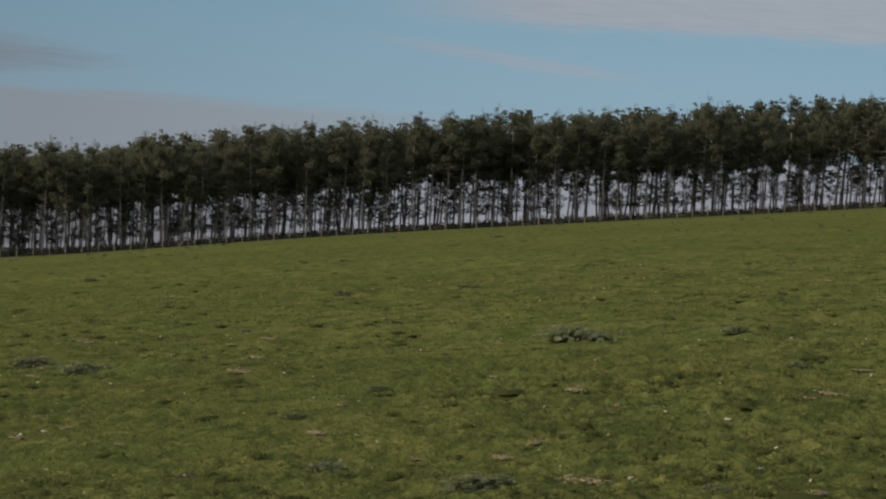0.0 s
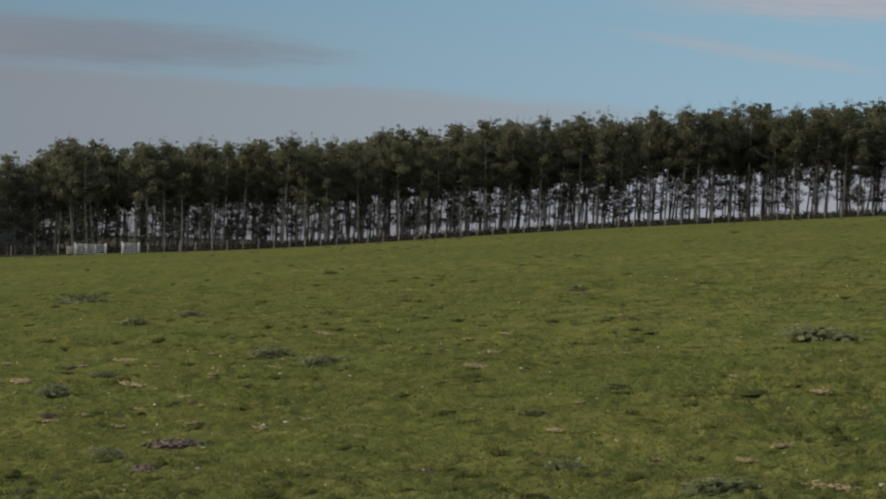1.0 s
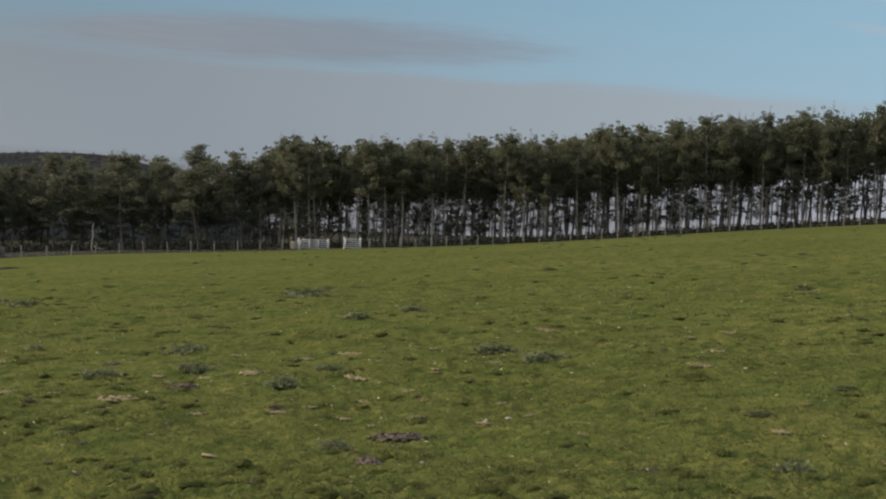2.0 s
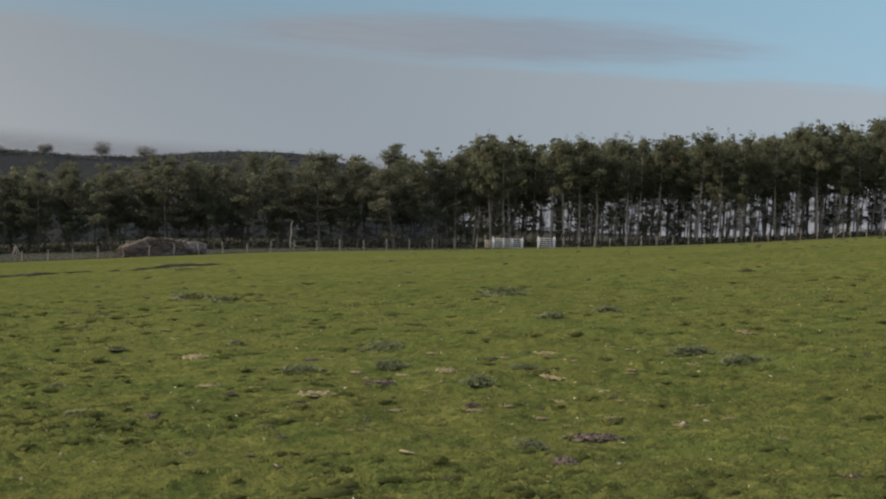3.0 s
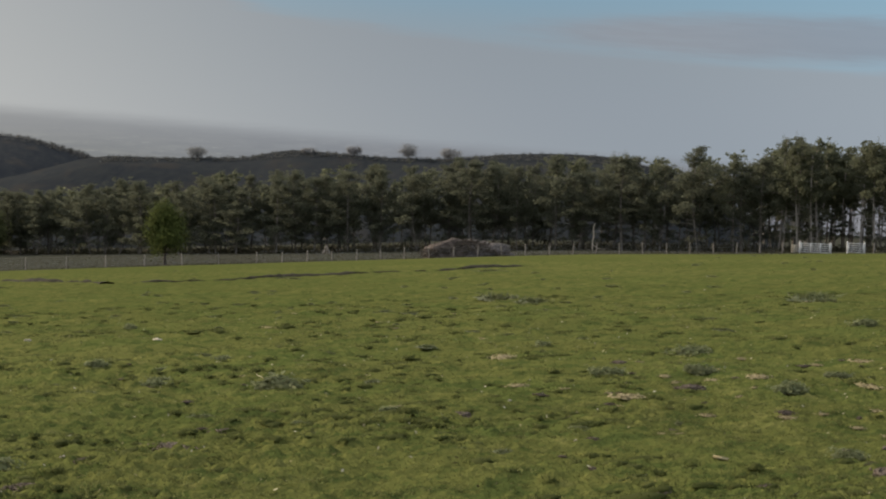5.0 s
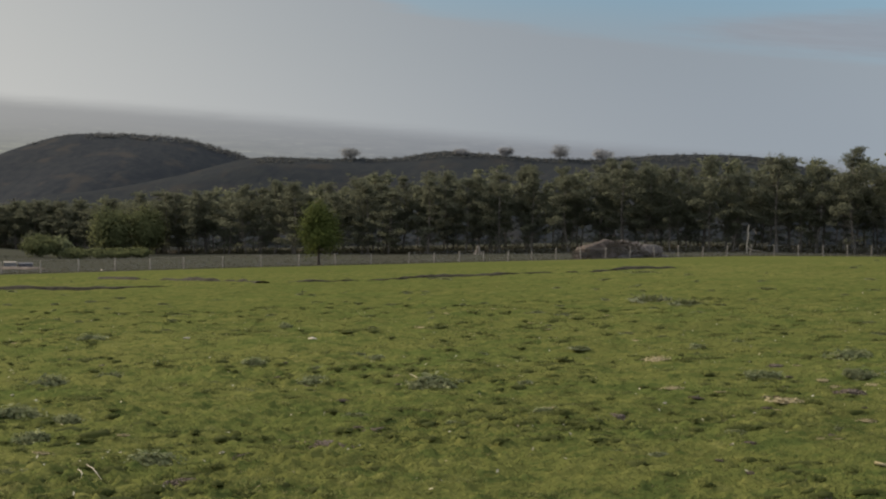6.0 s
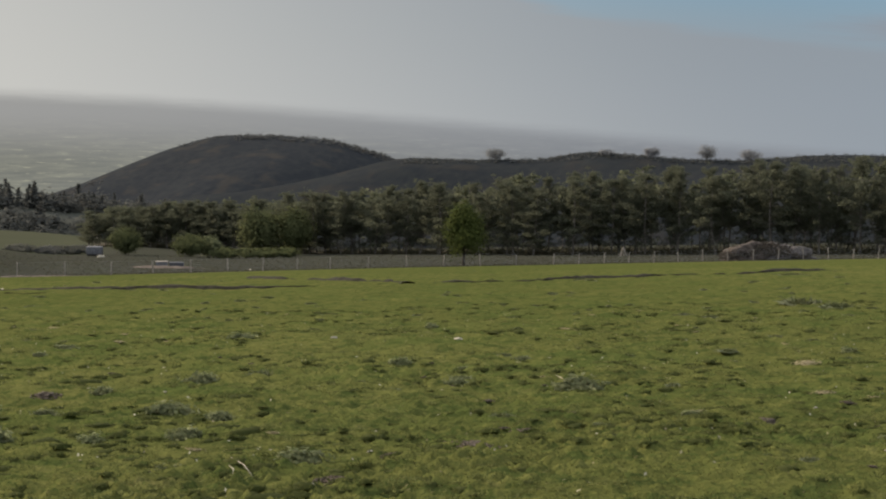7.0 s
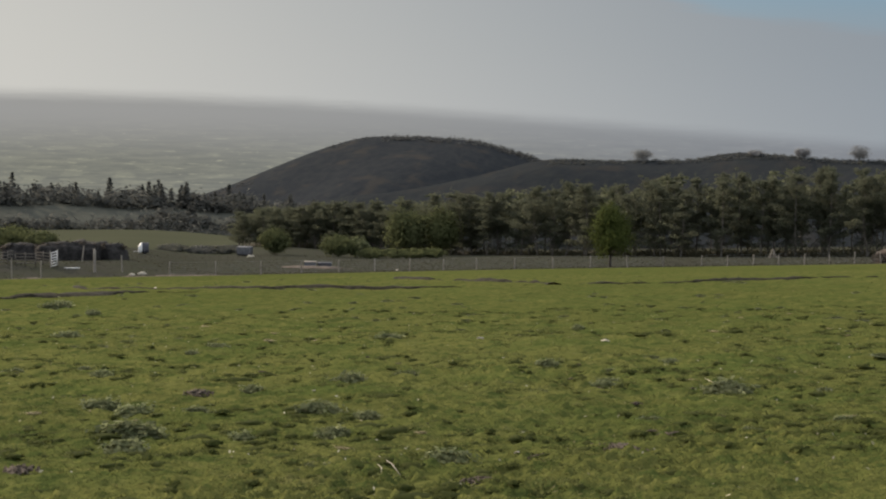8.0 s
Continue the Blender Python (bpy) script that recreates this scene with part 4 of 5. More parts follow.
def ribbon(name, label, points, width, mat, seed, rise=0.03, category="rut"):
    """A strip of bare or trodden ground that follows the slope, with ragged edges."""
    rng = np.random.default_rng(seed)
    pts = np.array(points, float)
    seg = np.concatenate([[0], np.cumsum(np.hypot(*np.diff(pts, axis=0).T))])
    at = np.arange(0, seg[-1], 0.5)
    c = np.stack([np.interp(at, seg, pts[:, 0]), np.interp(at, seg, pts[:, 1])], 1)
    d = np.gradient(c, axis=0)
    d /= np.hypot(*d.T)[:, None]
    side = np.stack([-d[:, 1], d[:, 0]], 1)
    c = c + side * np.array([1.1 * noise.noise((a * 0.11, seed, 0)) for a in at])[:, None]
    w = width * np.clip(np.array([0.45 + 1.9 * noise.noise((a * 0.13, seed, 5)) + 0.8 * noise.noise((a * 0.7, seed, 2)) for a in at]), 0.03, 2)
    rows = []
    for f, h in ((-1.0, -0.10), (-0.55, rise), (0.0, rise * 1.5), (0.5, rise * 0.9), (1.0, -0.10)):
        xy = c + side * (w * f / 2)[:, None]
        lump = np.array([turf_lump(a, b) if math.hypot(a, b) < 128 else 0.0 for a, b in xy])
        z = ground(xy[:, 0], xy[:, 1]) + lump + np.where(h > 0, h * np.clip(1.4 * w / width - 0.08, -1.2, 1.3), h) + rng.normal(0, rise * 0.2, len(at))
        rows.append(np.column_stack([xy, z]))
    v = np.stack(rows, 1)
    m, k = v.shape[:2]
    i = (np.arange(m - 1)[:, None] * k + np.arange(k - 1)[None]).ravel()
    ob = new(name, mesh_of(name, v, np.stack([i, i + 1, i + k + 1, i + k], 1), mat))
    return tagged(ob, label, category)


ribbon("wheel_rut", "wheel rut across the pasture, its shadow coloured in", [(-60.7, 30.4), (-61.9, 34.1), (-63.5, 40.1), (-64.0, 44.1), (-61.7, 47.1), (-58.5, 50.0), (-56.5, 56.0), (-53.3, 62.0), (-53.0, 67.0), (-52.0, 74.0), (-51.5, 83.0), (-50.5, 92.0)], 1.3, M_RUT, 3, 0.085)
ribbon("wheel_rut", "short wheel rut near the fence, its shadow coloured in", [(-84.0, 71.0), (-78.0, 68.0), (-71.7, 64.7), (-63.8, 61.7), (-57.0, 59.0)], 1.4, M_RUT, 8, 0.085)
ribbon("wheel_rut", "faint rut beside the yard, its shadow coloured in", [(-88, 47), (-78, 44), (-70, 46), (-62, 50)], 1.0, M_RUT, 12, 0.06)
ribbon("bare_earth", "strip of bare pinkish earth in the yard", [polar(53.8, 176), polar(53.0, 174), polar(52, 172), polar(51.0, 171)], 1.5, M_EARTH, 4, 0.12, "earth")
ribbon("farm_track", "grey trodden farm track beside the yard", [polar(64.5, 135), polar(62, 139), polar(60, 141), polar(57, 141.5), polar(54.5, 141)], 2.2, M_PILE, 5, 0.06, "track")


def dead_birch():
    """A broken pale tree with one limb down to the ground."""
    top = tagged(new("dead_birch"), "broken dead tree with bleached pale bark", "tree")
    s = Soup()
    s.tube([(0, 0, -0.2), (-0.1, 0, 0.9), (0.06, 0, 1.8), (0.0, 0, 2.9), (0.15, 0, 3.5)], [0.075, 0.07, 0.09, 0.075, 0.03], 8)
    part("trunk", s.mesh("trunk", M_BLEACHED, True), top)
    s = Soup()
    s.tube([(0.0, 0, 0.75), (0.5, 0, 0.3), (1.2, 0.1, 0.2), (1.9, 0.2, 0.25)], [0.05, 0.045, 0.04, 0.02], 7)
    part("limb", s.mesh("limb", M_BLEACHED, True), top)
    return put(top, pose(*spot(27.65, 211), 0, 0, 28))


M_BLEACHED = material("bleached_wood", speckled((0.34, 0.29, 0.22), (0.55, 0.49, 0.39), 5.0, 0.01), 0.8, 0.2)
dead_birch()
rng = np.random.default_rng(77)
s = Soup()
for k in range(9):
    a = k * 0.7
    bar(s, (math.cos(a) * 0.6, math.sin(a) * 0.6, -0.05), (rng.normal(0, 0.05), rng.normal(0, 0.05), 1.2), 0.035, 5)
put(tagged(new("stick_tepee", s.mesh("stick_tepee", M_WOOD)), "small tepee of leaning sticks at the wood's edge", "sticks"), pose(*spot(36.9, 219)))


# ---- small things in the pasture: places across and ahead, and widths, in metres ----
DRY = [
    (-6.91, 17.17, 0.27), (-5.25, 21.95, 0.11), (-4.73, 22.98, 0.24), (-1.95, 18.92, 0.23), (-2.12, 22.12, 0.19), (-1.94, 17.30, 0.21),
    (-0.65, 13.78, 0.10), (-0.72, 11.96, 0.15), (0.04, 10.47, 0.11), (-2.81, 13.13, 0.09), (-2.17, 11.96, 0.09), (1.30, 17.74, 0.13),
    (1.83, 14.90, 0.09), (1.33, 13.94, 0.19), (1.57, 12.77, 0.16), (1.85, 12.58, 0.13), (3.28, 13.14, 0.16), (3.01, 12.62, 0.13),
    (0.83, 10.95, 0.15), (0.58, 10.36, 0.16), (1.01, 9.25, 0.21), (2.80, 11.77, 0.06), (3.88, 14.45, 0.15), (2.19, 8.56, 0.12),
    (-5.42, 16.41, 0.27), (-6.53, 19.56, 0.25), (-4.34, 15.04, 0.19), (-7.24, 14.58, 0.31), (-4.94, 23.39, 0.25), (-4.60, 14.22, 0.13),
    (-11.38, 19.14, 0.31), (-8.99, 15.45, 0.19), (-6.93, 19.02, 0.17),
]
SOIL = [
    (-1.37, 10.22, 0.14), (-1.75, 9.84, 0.07), (-0.04, 13.57, 0.06), (-3.46, 11.74, 0.31), (-3.34, 10.56, 0.23), (-3.84, 9.71, 0.13),
    (-4.33, 9.27, 0.16), (-5.75, 10.54, 0.06), (-7.06, 15.75, 0.30), (-5.30, 13.83, 0.15), (-9.47, 18.84, 0.18), (-8.27, 14.66, 0.12),
    (-8.80, 12.21, 0.21), (-8.00, 12.73, 0.20), (-8.72, 9.63, 0.27), (-9.22, 10.81, 0.22), (-16.16, 10.50, 0.29), (-11.20, 5.64, 0.31),
    (-8.93, 9.75, 0.28), (-8.21, 7.59, 0.24), (-8.95, 8.87, 0.20),
]
STONE = [
    (-0.95, 14.55, 0.04), (1.28, 9.35, 0.05), (-3.10, 12.73, 0.04), (2.04, 9.47, 0.04), (2.24, 11.70, 0.04), (-7.04, 13.56, 0.04),
    (-6.11, 11.41, 0.04), (-3.11, 12.83, 0.04), (-2.96, 12.97, 0.04), (-7.34, 24.10, 0.05), (-19.69, 21.33, 0.17), (-8.28, 14.06, 0.04),
    (-6.21, 11.56, 0.04), (-123.94, 104.63, 0.28), (-22.35, 20.80, 0.08), (-18.03, 17.23, 0.05), (-16.49, 19.30, 0.05), (-11.66, 10.24, 0.04),
    (-9.35, 9.04, 0.04), (-16.59, 11.39, 0.06), (-73.73, 45.73, 0.18), (-22.38, 20.76, 0.06),
]
WEED = [
    (-4.67, 19.52, 0.42), (-3.78, 18.23, 0.39), (-0.53, 10.34, 0.22), (0.42, 9.27, 0.29), (1.68, 8.81, 0.14), (1.83, 19.39, 0.60),
    (3.61, 19.29, 0.27), (3.44, 15.10, 0.21), (-1.61, 31.86, 0.24), (-9.24, 27.70, 0.38), (-8.67, 29.26, 0.42), (-6.12, 17.57, 0.26),
    (-6.03, 15.86, 0.29), (-3.84, 11.23, 0.23), (-9.20, 20.44, 0.43), (-7.90, 17.85, 0.34), (-8.83, 17.31, 0.34), (-12.11, 21.52, 0.26),
    (-6.43, 12.08, 0.12), (-5.82, 12.70, 0.11), (-11.67, 14.63, 0.45), (-13.24, 14.33, 0.24), (-8.79, 12.69, 0.23), (-9.01, 11.58, 0.13),
    (-15.36, 17.99, 0.25),
]
WEED2 = [
    (-13.25, 10.11, 0.36), (-12.37, 9.99, 0.25), (-11.36, 8.80, 0.23), (-9.32, 8.29, 0.33), (-13.45, 14.61, 0.31), (-16.30, 16.44, 0.30),
    (-23.43, 24.57, 0.33), (-16.30, 12.88, 0.43), (-23.51, 19.51, 0.53), (-14.71, 16.00, 0.19), (-15.56, 8.88, 0.37), (-14.61, 8.72, 0.35),
    (-12.87, 7.61, 0.50), (-11.90, 6.95, 0.34), (-14.19, 9.24, 0.21), (-13.42, 10.14, 0.36), (-12.43, 10.01, 0.25), (-11.49, 8.85, 0.25),
    (-11.80, 8.10, 0.25), (-22.82, 14.77, 0.26), (-24.11, 16.19, 0.28), (-20.88, 11.69, 0.20), (-19.50, 11.16, 0.33), (-15.99, 11.14, 0.27),
    (-48.10, 26.07, 0.79), (-41.22, 23.47, 0.52), (-29.67, 16.28, 0.47), (-21.37, 10.89, 0.20),
]
TUFT = [
    (-0.39, 15.01, 0.18), (-0.93, 13.12, 0.19), (3.02, 17.83, 0.15), (0.83, 34.04, 0.47), (-0.51, 24.39, 0.12), (-1.87, 34.37, 0.47),
    (-11.04, 25.85, 0.27), (-21.01, 36.92, 0.88), (-14.19, 38.79, 0.99), (-0.37, 14.87, 0.20), (-0.99, 13.08, 0.18), (-52.35, 66.38, 0.52),
    (-22.53, 37.97, 1.22), (-13.02, 36.33, 0.80), (-24.55, 48.28, 0.56), (-44.00, 72.95, 1.17), (-16.18, 13.86, 0.37), (-9.82, 7.37, 0.17),
    (-49.43, 63.26, 0.61), (-15.37, 24.84, 0.20), (-16.39, 13.90, 0.45), (-9.91, 7.41, 0.19), (-28.15, 16.80, 0.34), (-51.00, 64.37, 0.62),
    (-27.10, 13.62, 0.15),
]


def field_z(x, y):
    """Height of the lumpy turf."""
    lump = turf_lump(x, y)
    return float(ground(x, y)) + lump * (1 if math.hypot(x, y) < 128 else 0)


def core(s, size, seed):
    """A lumpy low mound, added to a thing's mesh."""
    me = lump_mesh("core", size, M_SOIL, seed, 0.5, 7, 14)
    v = np.zeros(len(me.vertices) * 3)
    me.vertices.foreach_get("co", v)
    s.add(v.reshape(-1, 3), [p.vertices[:] for p in me.polygons if len(p.vertices) == 4], [p.vertices[:] for p in me.polygons if len(p.vertices) == 3])
    bpy.data.meshes.remove(me)


def molehill(i):
    rng = np.random.default_rng(500 + i)
    s = Soup()
    me = lump_mesh("molehill", (0.8, 0.7, 0.13), M_SOIL, i * 3.3, 0.6, 10, 18)
    v = np.zeros(len(me.vertices) * 3)
    me.vertices.foreach_get("co", v)
    s.add(v.reshape(-1, 3), [p.vertices[:] for p in me.polygons if len(p.vertices) == 4], [p.vertices[:] for p in me.polygons if len(p.vertices) == 3])
    for _ in range(70):
        a, r = rng.uniform(0, 6.28), 0.68 * rng.uniform() ** 0.6
        h = 0.13 * max(0, 1 - (r / 0.5) ** 2)
        c, q = np.array([r * math.cos(a), 0.85 * r * math.sin(a), h]), rng.uniform(0.018, 0.05)
        s.box((-q, -q * 0.8, -q * 0.7), (q, q * 0.8, q * 0.7), Euler(rng.uniform(0, 3, 3)).to_matrix(), c)
    bpy.data.meshes.remove(me)
    return tagged(new("molehill", s.mesh("molehill", M_SOIL)), "crumbly grey-brown molehill in short grass", "molehill", "molehills")


def dry_patch(i):
    rng = np.random.default_rng(600 + i)
    top = tagged(new("dry_patch"), "flat tan patch of dead dry grass", "dry grass", "dry grass patches")
    s = Soup()
    core(s, (0.75, 0.58, 0.08), i * 5.7)
    part("thatch", s.mesh("thatch", M_DRY), top)
    s = Soup()
    m = 150
    p = rng.normal(size=(m, 3)) * (0.30, 0.22, 0.03) + (0, 0, 0.09)
    s.leaves(rng, p, 0.075, 2.2, (0, 0, -1.0), False, 0.4)
    m = 40
    s.leaves(rng, rng.normal(size=(m, 3)) * (0.24, 0.20, 0.02) + (0, 0, 0.09), 0.12, 1.2, (0, 0, -1.0), False, 0.4)
    tagged(part("straw", s.mesh("straw", M_DRY), top), kind="stuff")
    return top


def stone(i):
    me = lump_mesh("stone", (1.25, 0.8, 0.30), M_STONE, i * 7.1, 0.45, 7, 10, -0.3)
    return tagged(new("stone", me), "small pale stone lying in the grass", "stone", "stones in the grass")


def weed(i):
    rng = np.random.default_rng(700 + i)
    s = Soup()
    core(s, (0.95, 0.8, 0.05), i * 4.1)
    for _ in range(22):
        a, r = rng.uniform(0, 6.28), 0.5 * rng.uniform() ** 0.6
        c = np.array([r * math.cos(a), 0.8 * r * math.sin(a), rng.uniform(0.03, 0.24) * (1.2 - r)])
        k = int(rng.integers(16, 34))
        s.leaves(rng, c + rng.normal(size=(k, 3)) * (0.13, 0.13, 0.075), 0.085, 1.7, (0, 0, -0.2), False, 0.8)
    for _ in range(14):
        a, r = rng.uniform(0, 6.28), rng.uniform(0, 0.45)
        p = np.array([r * math.cos(a), r * math.sin(a), 0])
        s.tube([p, p + rng.normal(size=3) * (0.06, 0.06, 0) + (0, 0, rng.uniform(0.2, 0.42))], [0.008, 0.003], 4)
    return tagged(new("weed_clump", s.mesh("weed_clump", M_WEED)), "grey-green leafy weed clump standing in short grass", "weeds", "weed clumps")


def tussock(i):
    rng = np.random.default_rng(800 + i)
    m = 260
    p = rng.normal(size=(m, 2)) * (0.2, 0.17)
    tip = p + rng.normal(size=(m, 2)) * 0.12
    h = rng.uniform(0.08, 0.30, m) * np.exp(-(p ** 2).sum(1) * 3)
    side = rng.normal(size=(m, 2)) * 0.022
    v = np.stack([np.column_stack([p - side, np.full(m, -0.02)]), np.column_stack([p + side, np.full(m, -0.02)]), np.column_stack([tip, h])], 1)
    s = Soup()
    core(s, (0.95, 0.8, 0.045), i * 2.9)
    s.add(v, None, np.arange(m * 3).reshape(-1, 3))
    return tagged(new("grass_tussock", s.mesh("grass_tussock", M_TUSSOCK)), "dark green tussock of longer grass", "grass", "grass tussocks")


M_TUSSOCK = material("tussock_grass", needles((0.060, 0.074, 0.027), (0.100, 0.112, 0.042)), 0.7, 0.2, 0.25)


def scattered(count, seed, near, far, small, large, az0=-17.0, az1=65.0):
    rng = np.random.default_rng(seed)
    out = []
    for _ in range(count):
        r = math.sqrt(rng.uniform(near * near, far * far))
        x, y = polar(rng.uniform(az0, az1), r)
        out.append((x, y, rng.uniform(small, large) * (1 + r / 60)))
    return out


MOLES = [molehill(i) for i in range(4)]
PATCHES = [dry_patch(i) for i in range(4)]
STONES = [stone(i) for i in range(4)]
WEEDS = [weed(i) for i in range(6)]
TUSSOCKS = [tussock(i) for i in range(5)]


def along_sight(x, y):
    """Moves a place on the even slope along the camera's sight onto lumpy turf."""
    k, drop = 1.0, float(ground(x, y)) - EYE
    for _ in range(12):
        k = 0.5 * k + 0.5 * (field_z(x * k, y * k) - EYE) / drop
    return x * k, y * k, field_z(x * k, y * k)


def lay(kinds, places, seed, high=1.0, sink=0.0):
    """Things of the given kinds at places with their widths: first each kind itself, then copies."""
    rng = np.random.default_rng(seed)
    for i, (x, y, w) in enumerate(places):
        x, y, z = along_sight(x, y)
        m = pose(x, y, z - sink * w, 0, 0, rng.uniform(0, 360)) @ Matrix.Diagonal((w * rng.uniform(0.8, 1.35), w * rng.uniform(0.65, 1.15), w * high, 1))
        if i < len(kinds):
            kinds[i].matrix_basis = m
        else:
            copy_thing(kinds[int(rng.integers(len(kinds)))], Matrix()).matrix_basis = m


lay(MOLES, [(x, y, w * 1.1) for x, y, w in SOIL] + scattered(30, 37, 11, 24, 0.04, 0.11, 14.0, 30.0) + scattered(26, 38, 8.5, 26, 0.04, 0.12, 36.0, 64.0), 1, 0.8, -0.02)
lay(PATCHES, [(x, y, w) for x, y, w in DRY] + scattered(46, 31, 12, 45, 0.05, 0.11) + scattered(45, 36, 11, 22, 0.04, 0.12, 13.0, 27.0), 2, 0.8, -0.05)
lay(STONES, STONE + scattered(26, 32, 10, 50, 0.015, 0.028), 3)
lay(WEEDS, [(x, y, w * 1.1) for x, y, w in WEED + WEED2], 4, 0.72)
lay(TUSSOCKS, [(x, y, w * 1.3) for x, y, w in TUFT] + scattered(150, 33, 10, 120, 0.10, 0.28) + scattered(130, 39, 9, 60, 0.08, 0.24, 24.0, 65.0) + scattered(90, 40, 115, 184, 0.10, 0.26, -15.0, 24.0), 5, 0.5)

s = Soup()
s.box((-0.055, -0.016, 0.0), (0.055, 0.016, 0.012))
x, y, z = along_sight(-4.63, 10.82)
put(tagged(new("wood_offcut", s.mesh("wood_offcut", M_DRY)), "short tan offcut of wood lying in the grass", "wood"), pose(x, y, z + 0.01, 4, 6, 12))
for a, b in (((-9.57, 7.79), (-8.86, 7.40)), ((-9.24, 7.50), (-8.98, 7.32)), ((-12.56, 15.31), (-11.9, 14.75))):
    s = Soup()
    p, q = (np.array(along_sight(*v)) + (0, 0, h) for v, h in ((a, 0.07), (b, 0.03)))
    mid = [(u + w) / 2 + 0.012 for u, w in zip(p, q)]
    s.tube([p, mid, q], [0.0022, 0.0032, 0.002], 6)
    tagged(new("dead_stick", s.mesh("dead_stick", M_BLEACHED)), "bleached dead stick lying in the grass", "stick")
s = Soup()
s.box((-0.7, -0.07, 0.0), (0.7, 0.07, 0.1))
put(tagged(new("white_plank", s.mesh("white_plank", M_WHITE)), "white plank lying in the yard", "plank"), pose(*spot(60.95, 151.5), 0, 0, 62))
for az, r, w in ((58.95, 147.5, 0.55), (58.6, 148.5, 0.8), (54.9, 225, 1.0)):
    put(tagged(new("white_block", lump_mesh("white_block", (w, w * 0.5, w * 0.3), M_STONE, az, 0.15, 7, 12, -0.4)), "whitish block of rubble on the ground", "rubble"), pose(*spot(az, r), 0, 0, az))


# ---- grass ----
def grass(name, label, near, far, per_metre, tall, wide, seed):
    """Short turf blades, taller and thicker in patches."""
    rng = np.random.default_rng(seed)
    area = math.radians(83) / 2 * (far * far - near * near)
    m = int(area * per_metre)
    r = np.sqrt(rng.uniform(near * near, far * far, m))
    a = np.radians(rng.uniform(-17, 66, m))
    x, y = -r * np.sin(a), r * np.cos(a)
    cell = np.stack([np.floor(x / 0.14), np.floor(y / 0.14)], 1).astype(int)
    hashed = ((cell[:, 0] * 73856093) ^ (cell[:, 1] * 19349663)) % 997 / 997.0
    z = np.array([turf_lump(u, w) for u, w in zip(x, y)]) + ground(x, y)
    h = tall * rng.uniform(0.35, 1.0, m) * (0.7 + 0.5 * hashed ** 2)
    th = rng.uniform(0, 2 * math.pi, m)
    side = np.stack([np.cos(th), np.sin(th)], 1) * (wide * rng.uniform(0.6, 1.4, m) / 2)[:, None]
    lean = rng.normal(size=(m, 2)) * (h * 1.9)[:, None] + np.array([0.25, 0.0]) * h[:, None]
    base = np.stack([x, y], 1)
    v = np.stack([np.column_stack([base - side, z - 0.006]), np.column_stack([base + side, z - 0.006]), np.column_stack([base + lean, z + h])], 1)
    ob = new(name, mesh_of(name, v, np.arange(m * 3).reshape(-1, 3), M_BLADE))
    return tagged(ob, label, "grass", kind="stuff")


grass("short_grass", "short grazed pasture grass", 8.0, 18.0, 950, 0.021, 0.010, 1)
grass("middle_grass", "short grazed pasture grass", 18.0, 45.0, 110, 0.026, 0.022, 2)
grass("outer_grass", "short grazed pasture grass", 45.0, 110.0, 4, 0.03, 0.07, 3)


def rough_grass():
    """Long dull grass, docks and dead stalks past the fence."""
    rng = np.random.default_rng(17)
    m = 26000
    az = rng.uniform(20, 66, m)
    r = fence_r(az) - 1.5 + 95 * rng.uniform(0, 1, m) ** 1.5
    keep = (r < np.interp(az, WOOD_AZ, WOOD_R)) | (az > 55)
    az, r = np.radians(az[keep]), r[keep]
    x, y = -r * np.sin(az), r * np.cos(az)
    m = len(x)
    z = ground(x, y)
    h = rng.uniform(0.02, 0.07, m)
    th = rng.uniform(0, 2 * math.pi, m)
    side = np.stack([np.cos(th), np.sin(th)], 1) * rng.uniform(0.08, 0.3, (m, 1))
    lean = rng.normal(size=(m, 2)) * h[:, None]
    base = np.stack([x, y], 1)
    v = np.stack([np.column_stack([base - side, z - 0.02]), np.column_stack([base + side, z - 0.02]), np.column_stack([base + lean, z + h])], 1)
    ob = new("rough_grass", mesh_of("rough_grass", v, np.arange(m * 3).reshape(-1, 3), M_ROUGH))
    return tagged(ob, "long dull brownish grass past the fence", "grass", kind="stuff")


M_ROUGH = material("rough_grass", needles((0.044, 0.045, 0.034), (0.056, 0.055, 0.042)), 0.95, 0.0, 0.5)
rough_grass()


def litter():
    """Pale dead leaves, feathers and daisies strewn in the turf."""
    rng = np.random.default_rng(23)
    s = Soup()
    m = 2600
    r = np.sqrt(rng.uniform(81, 40 * 40, m))
    a = np.radians(rng.uniform(-17, 66, m))
    pts = np.array([(-q * math.sin(b), q * math.cos(b), field_z(-q * math.sin(b), q * math.cos(b)) + 0.022) for q, b in zip(r, a)])
    for lo, hi, size in ((0, 2000, 0.017), (2000, 2600, 0.021)):
        s.leaves(rng, pts[lo:hi], size, 1.8, (0, 0, -400), False, 1.0)
    return tagged(new("dead_leaves", s.mesh("dead_leaves", M_FLECK)), "pale dead leaves and daisies strewn in the turf", "leaves", kind="stuff")


M_FLECK = material("pale_flecks", needles((0.16, 0.13, 0.06), (0.50, 0.47, 0.34)), 0.9, 0.05)
litter()


M_CLUMP = material("turf_tuft_grass", needles((0.082, 0.102, 0.029), (0.140, 0.150, 0.052)), 0.9, 0.03, 0.65)


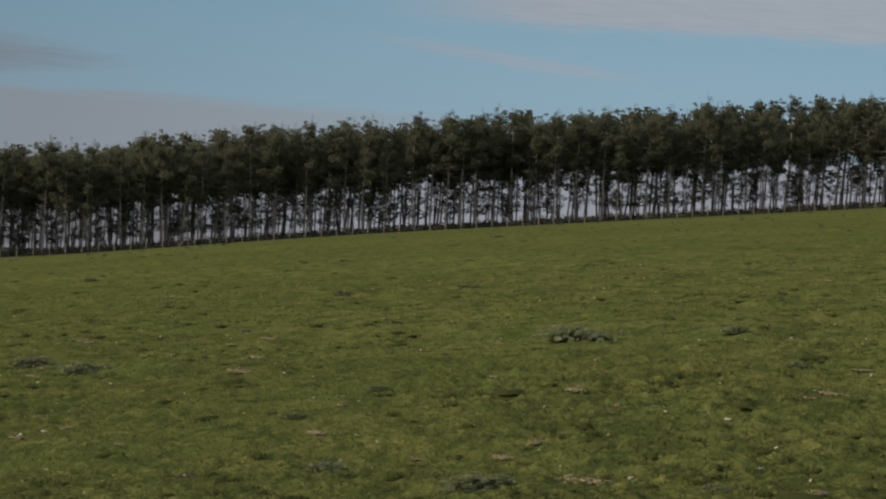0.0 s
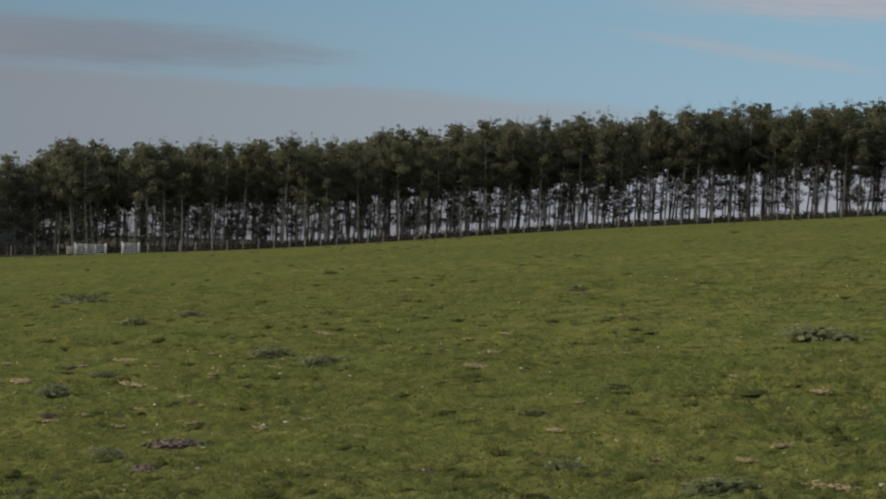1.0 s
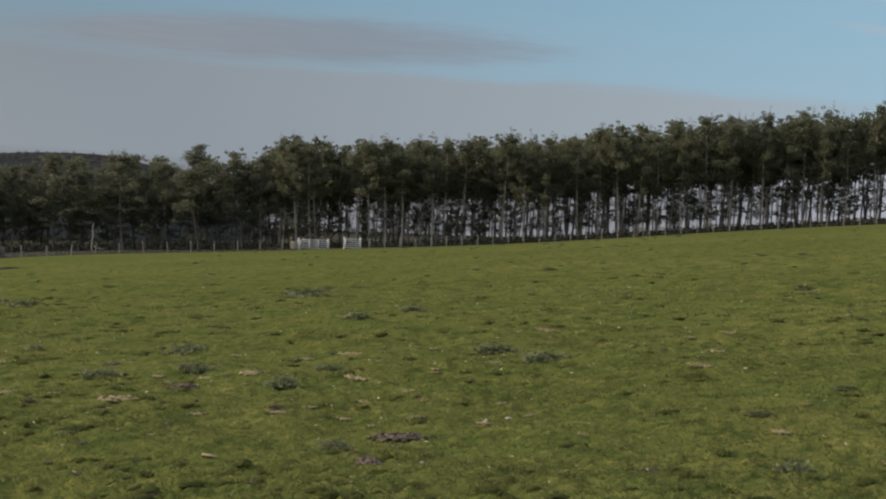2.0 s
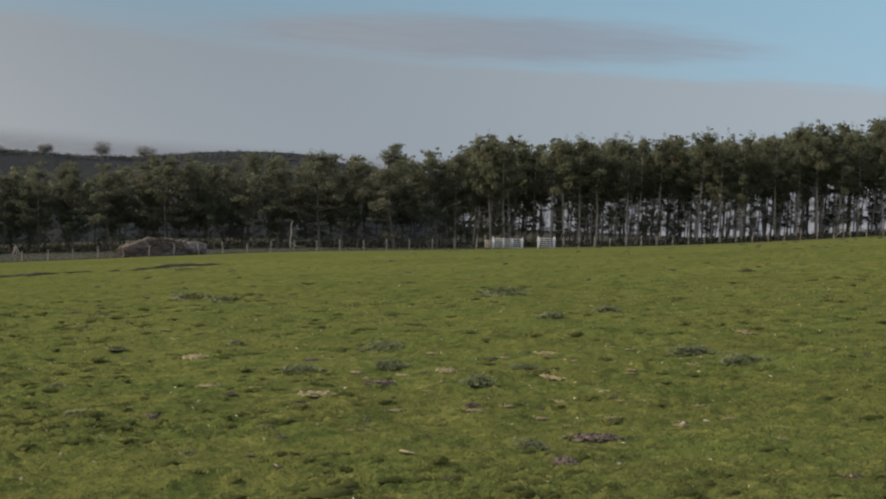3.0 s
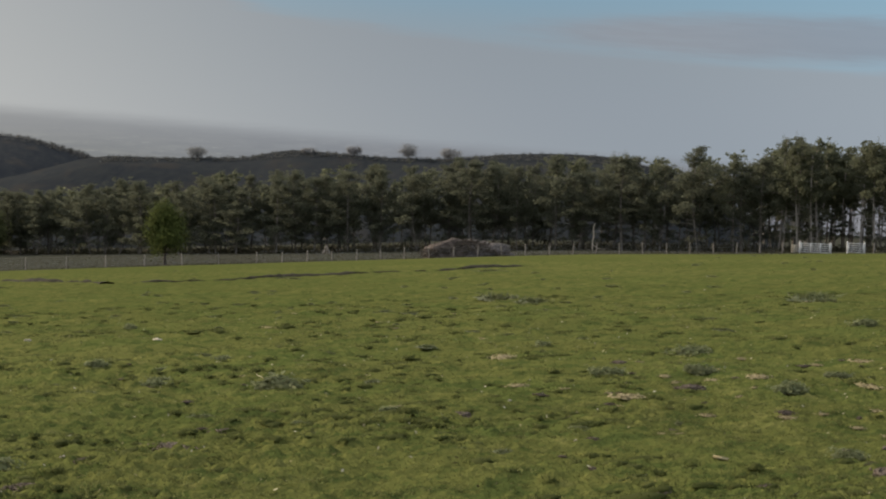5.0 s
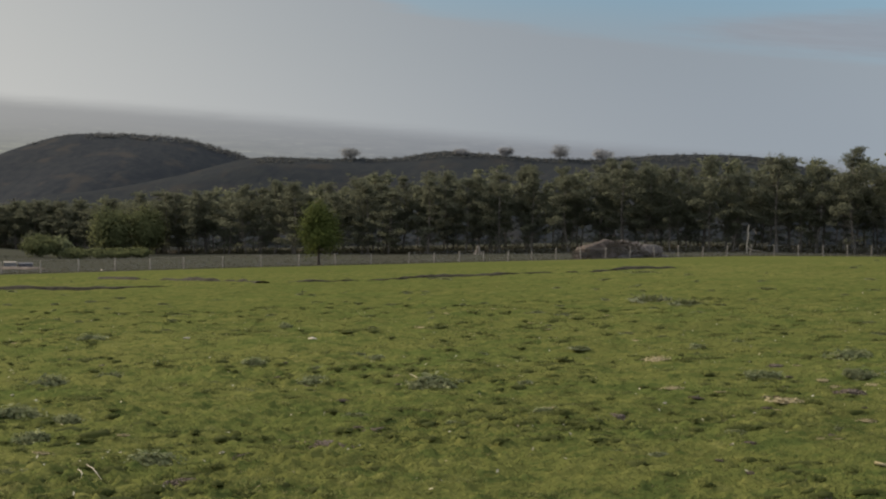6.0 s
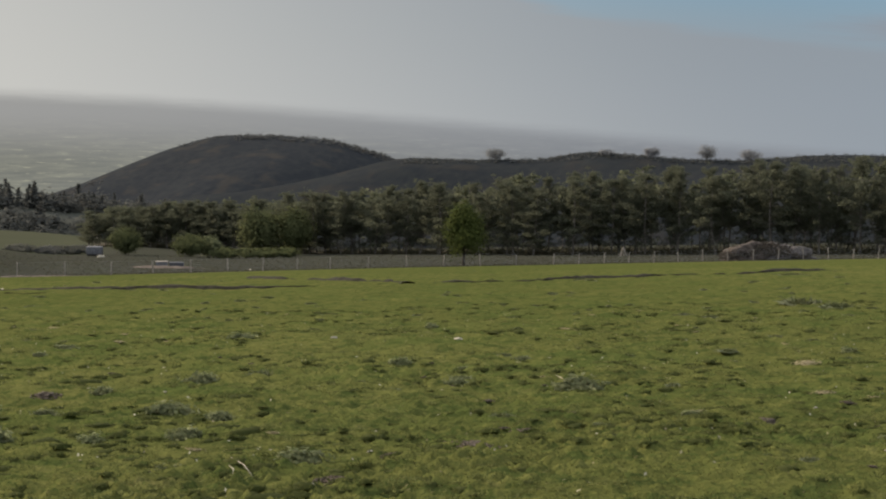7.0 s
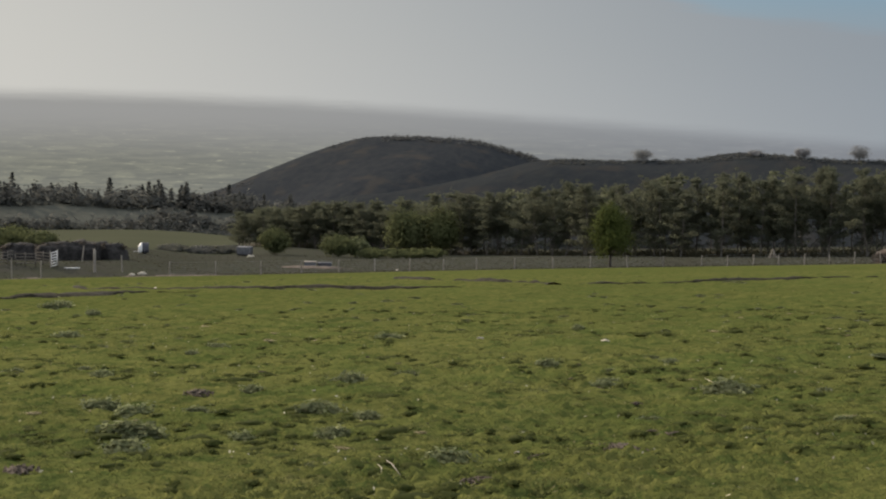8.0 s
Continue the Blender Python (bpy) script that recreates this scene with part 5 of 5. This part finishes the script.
def turf_tufts():
    """Countless low tufts of longer grass that stand up out of the grazed turf, in drifts."""
    rng = np.random.default_rng(29)
    spots = []
    while len(spots) < 5200:
        r = 8.0 + 27.0 * rng.uniform() ** 1.3
        if r < 8.2:
            continue
        x, y = polar(rng.uniform(-17, 66), r)
        if noise.noise((x * 0.35, y * 0.35, 4.0)) + 0.5 * noise.noise((x * 1.3, y * 1.3, 8.0)) + rng.normal(0, 0.25) > 0.02:
            spots.append((x, y, r))
    cx, cy, r = np.array(spots).T
    count, each = len(spots), 34
    size = rng.uniform(0.04, 0.15, count) * (1 + r / 60)
    grow = 1 + r / 30
    turn = rng.uniform(0, math.pi, count)
    p = rng.normal(size=(count, each, 2)) * (size[:, None] * 0.5)[..., None]
    p[..., 1] *= rng.uniform(0.4, 0.9, (count, 1))
    c, q = np.cos(turn)[:, None], np.sin(turn)[:, None]
    p = np.stack([p[..., 0] * c - p[..., 1] * q, p[..., 0] * q + p[..., 1] * c], -1)
    base = p + np.stack([cx, cy], 1)[:, None]
    cz = np.array([turf_lump(u, w) for u, w in zip(cx, cy)]) + ground(cx, cy)
    z0 = cz[:, None] + p[..., 0] * 0.096 - p[..., 1] * 0.0444
    h = (rng.uniform(0.008, 0.022, count) * grow ** 0.4)[:, None] * rng.uniform(0.4, 1.0, (count, each))
    th = rng.uniform(0, 2 * math.pi, (count, each))
    side = np.stack([np.cos(th), np.sin(th)], -1) * (0.0055 * grow)[:, None, None]
    lean = rng.normal(size=(count, each, 2)) * h[..., None] * 1.7 + np.array([0.6, 0.0]) * h[..., None]
    v = np.stack([np.concatenate([base - side, (z0 - 0.01)[..., None]], -1), np.concatenate([base + side, (z0 - 0.01)[..., None]], -1), np.concatenate([base + lean, (z0 + h)[..., None]], -1)], 2)
    ob = new("turf_tufts", mesh_of("turf_tufts", v, np.arange(count * each * 3).reshape(-1, 3), M_CLUMP))
    return tagged(ob, "low tufts of longer grass in the grazed turf", "grass", kind="stuff")



def rank_grass():
    """Low dark cushions of rank, ungrazed grass, wider than high, strewn thickest over the rougher lower side."""
    rng = np.random.default_rng(53)
    sides, rings = 9, 3
    ang = np.arange(sides) * 2 * math.pi / sides
    s = Soup()
    quads = np.array([(i * sides + k, i * sides + (k + 1) % sides, (i + 1) * sides + (k + 1) % sides, (i + 1) * sides + k) for i in range(rings - 1) for k in range(sides)])
    tris = np.array([((rings - 1) * sides + k, (rings - 1) * sides + (k + 1) % sides, rings * sides) for k in range(sides)])
    made = 0
    while made < 2300:
        r = 8.3 + 38.0 * rng.uniform() ** 2.2
        az = rng.uniform(-17, 66)
        x, y = polar(az, r)
        if rng.uniform() > 0.22 + 0.78 * float(smoothstep(az, 14, 40)) or noise.noise((x * 0.28, y * 0.28, 21.0)) + rng.normal(0, 0.22) < -0.02:
            continue
        made += 1
        wide = rng.uniform(0.03, 0.085) * (1 + r / 50) * (1 if rng.uniform() < 0.94 else 1.8)
        deep, high = wide * rng.uniform(0.5, 1.0), rng.uniform(0.010, 0.022) * (1 + r / 60)
        t = rng.uniform(0, math.pi)
        pts = []
        for f, up in ((1.0, -0.4), (0.8, 0.55), (0.4, 0.95)):
            jag = f * rng.uniform(0.65, 1.3, sides)
            px, py = wide * jag * np.cos(ang), deep * jag * np.sin(ang)
            pts.append(np.column_stack([px * math.cos(t) - py * math.sin(t), px * math.sin(t) + py * math.cos(t), high * up * rng.uniform(0.6, 1.3, sides)]))
        pts = np.concatenate(pts + [np.array([[0, 0, high * 1.1]])])
        pts[:, 2] += pts[:, 0] * 0.096 - pts[:, 1] * 0.0444 + turf_lump(x, y) + float(ground(x, y))
        pts[:, :2] += (x, y)
        s.add(pts, quads, tris)
        k = 34
        at = np.array([x, y]) + rng.normal(size=(k, 2)) * wide * 0.75
        z0 = turf_lump(x, y) + ground(at[:, 0], at[:, 1])
        side = rng.normal(size=(k, 2)) * 0.004 * (1 + r / 30)
        tip = at + rng.normal(size=(k, 2)) * high * 1.5
        s.add(np.stack([np.column_stack([at - side, z0]), np.column_stack([at + side, z0]), np.column_stack([tip, z0 + high * rng.uniform(0.7, 1.9, k)])], 1), None, np.arange(k * 3).reshape(-1, 3))
    ob = new("rank_grass", s.mesh("rank_grass", M_RANK, True))
    return tagged(ob, "low dark cushions of rank ungrazed grass in the turf", "grass", kind="stuff")


M_RANK = material("rank_grass", needles((0.050, 0.062, 0.019), (0.088, 0.098, 0.033)), 0.9, 0.03, 0.5)
turf_tufts()
rank_grass()
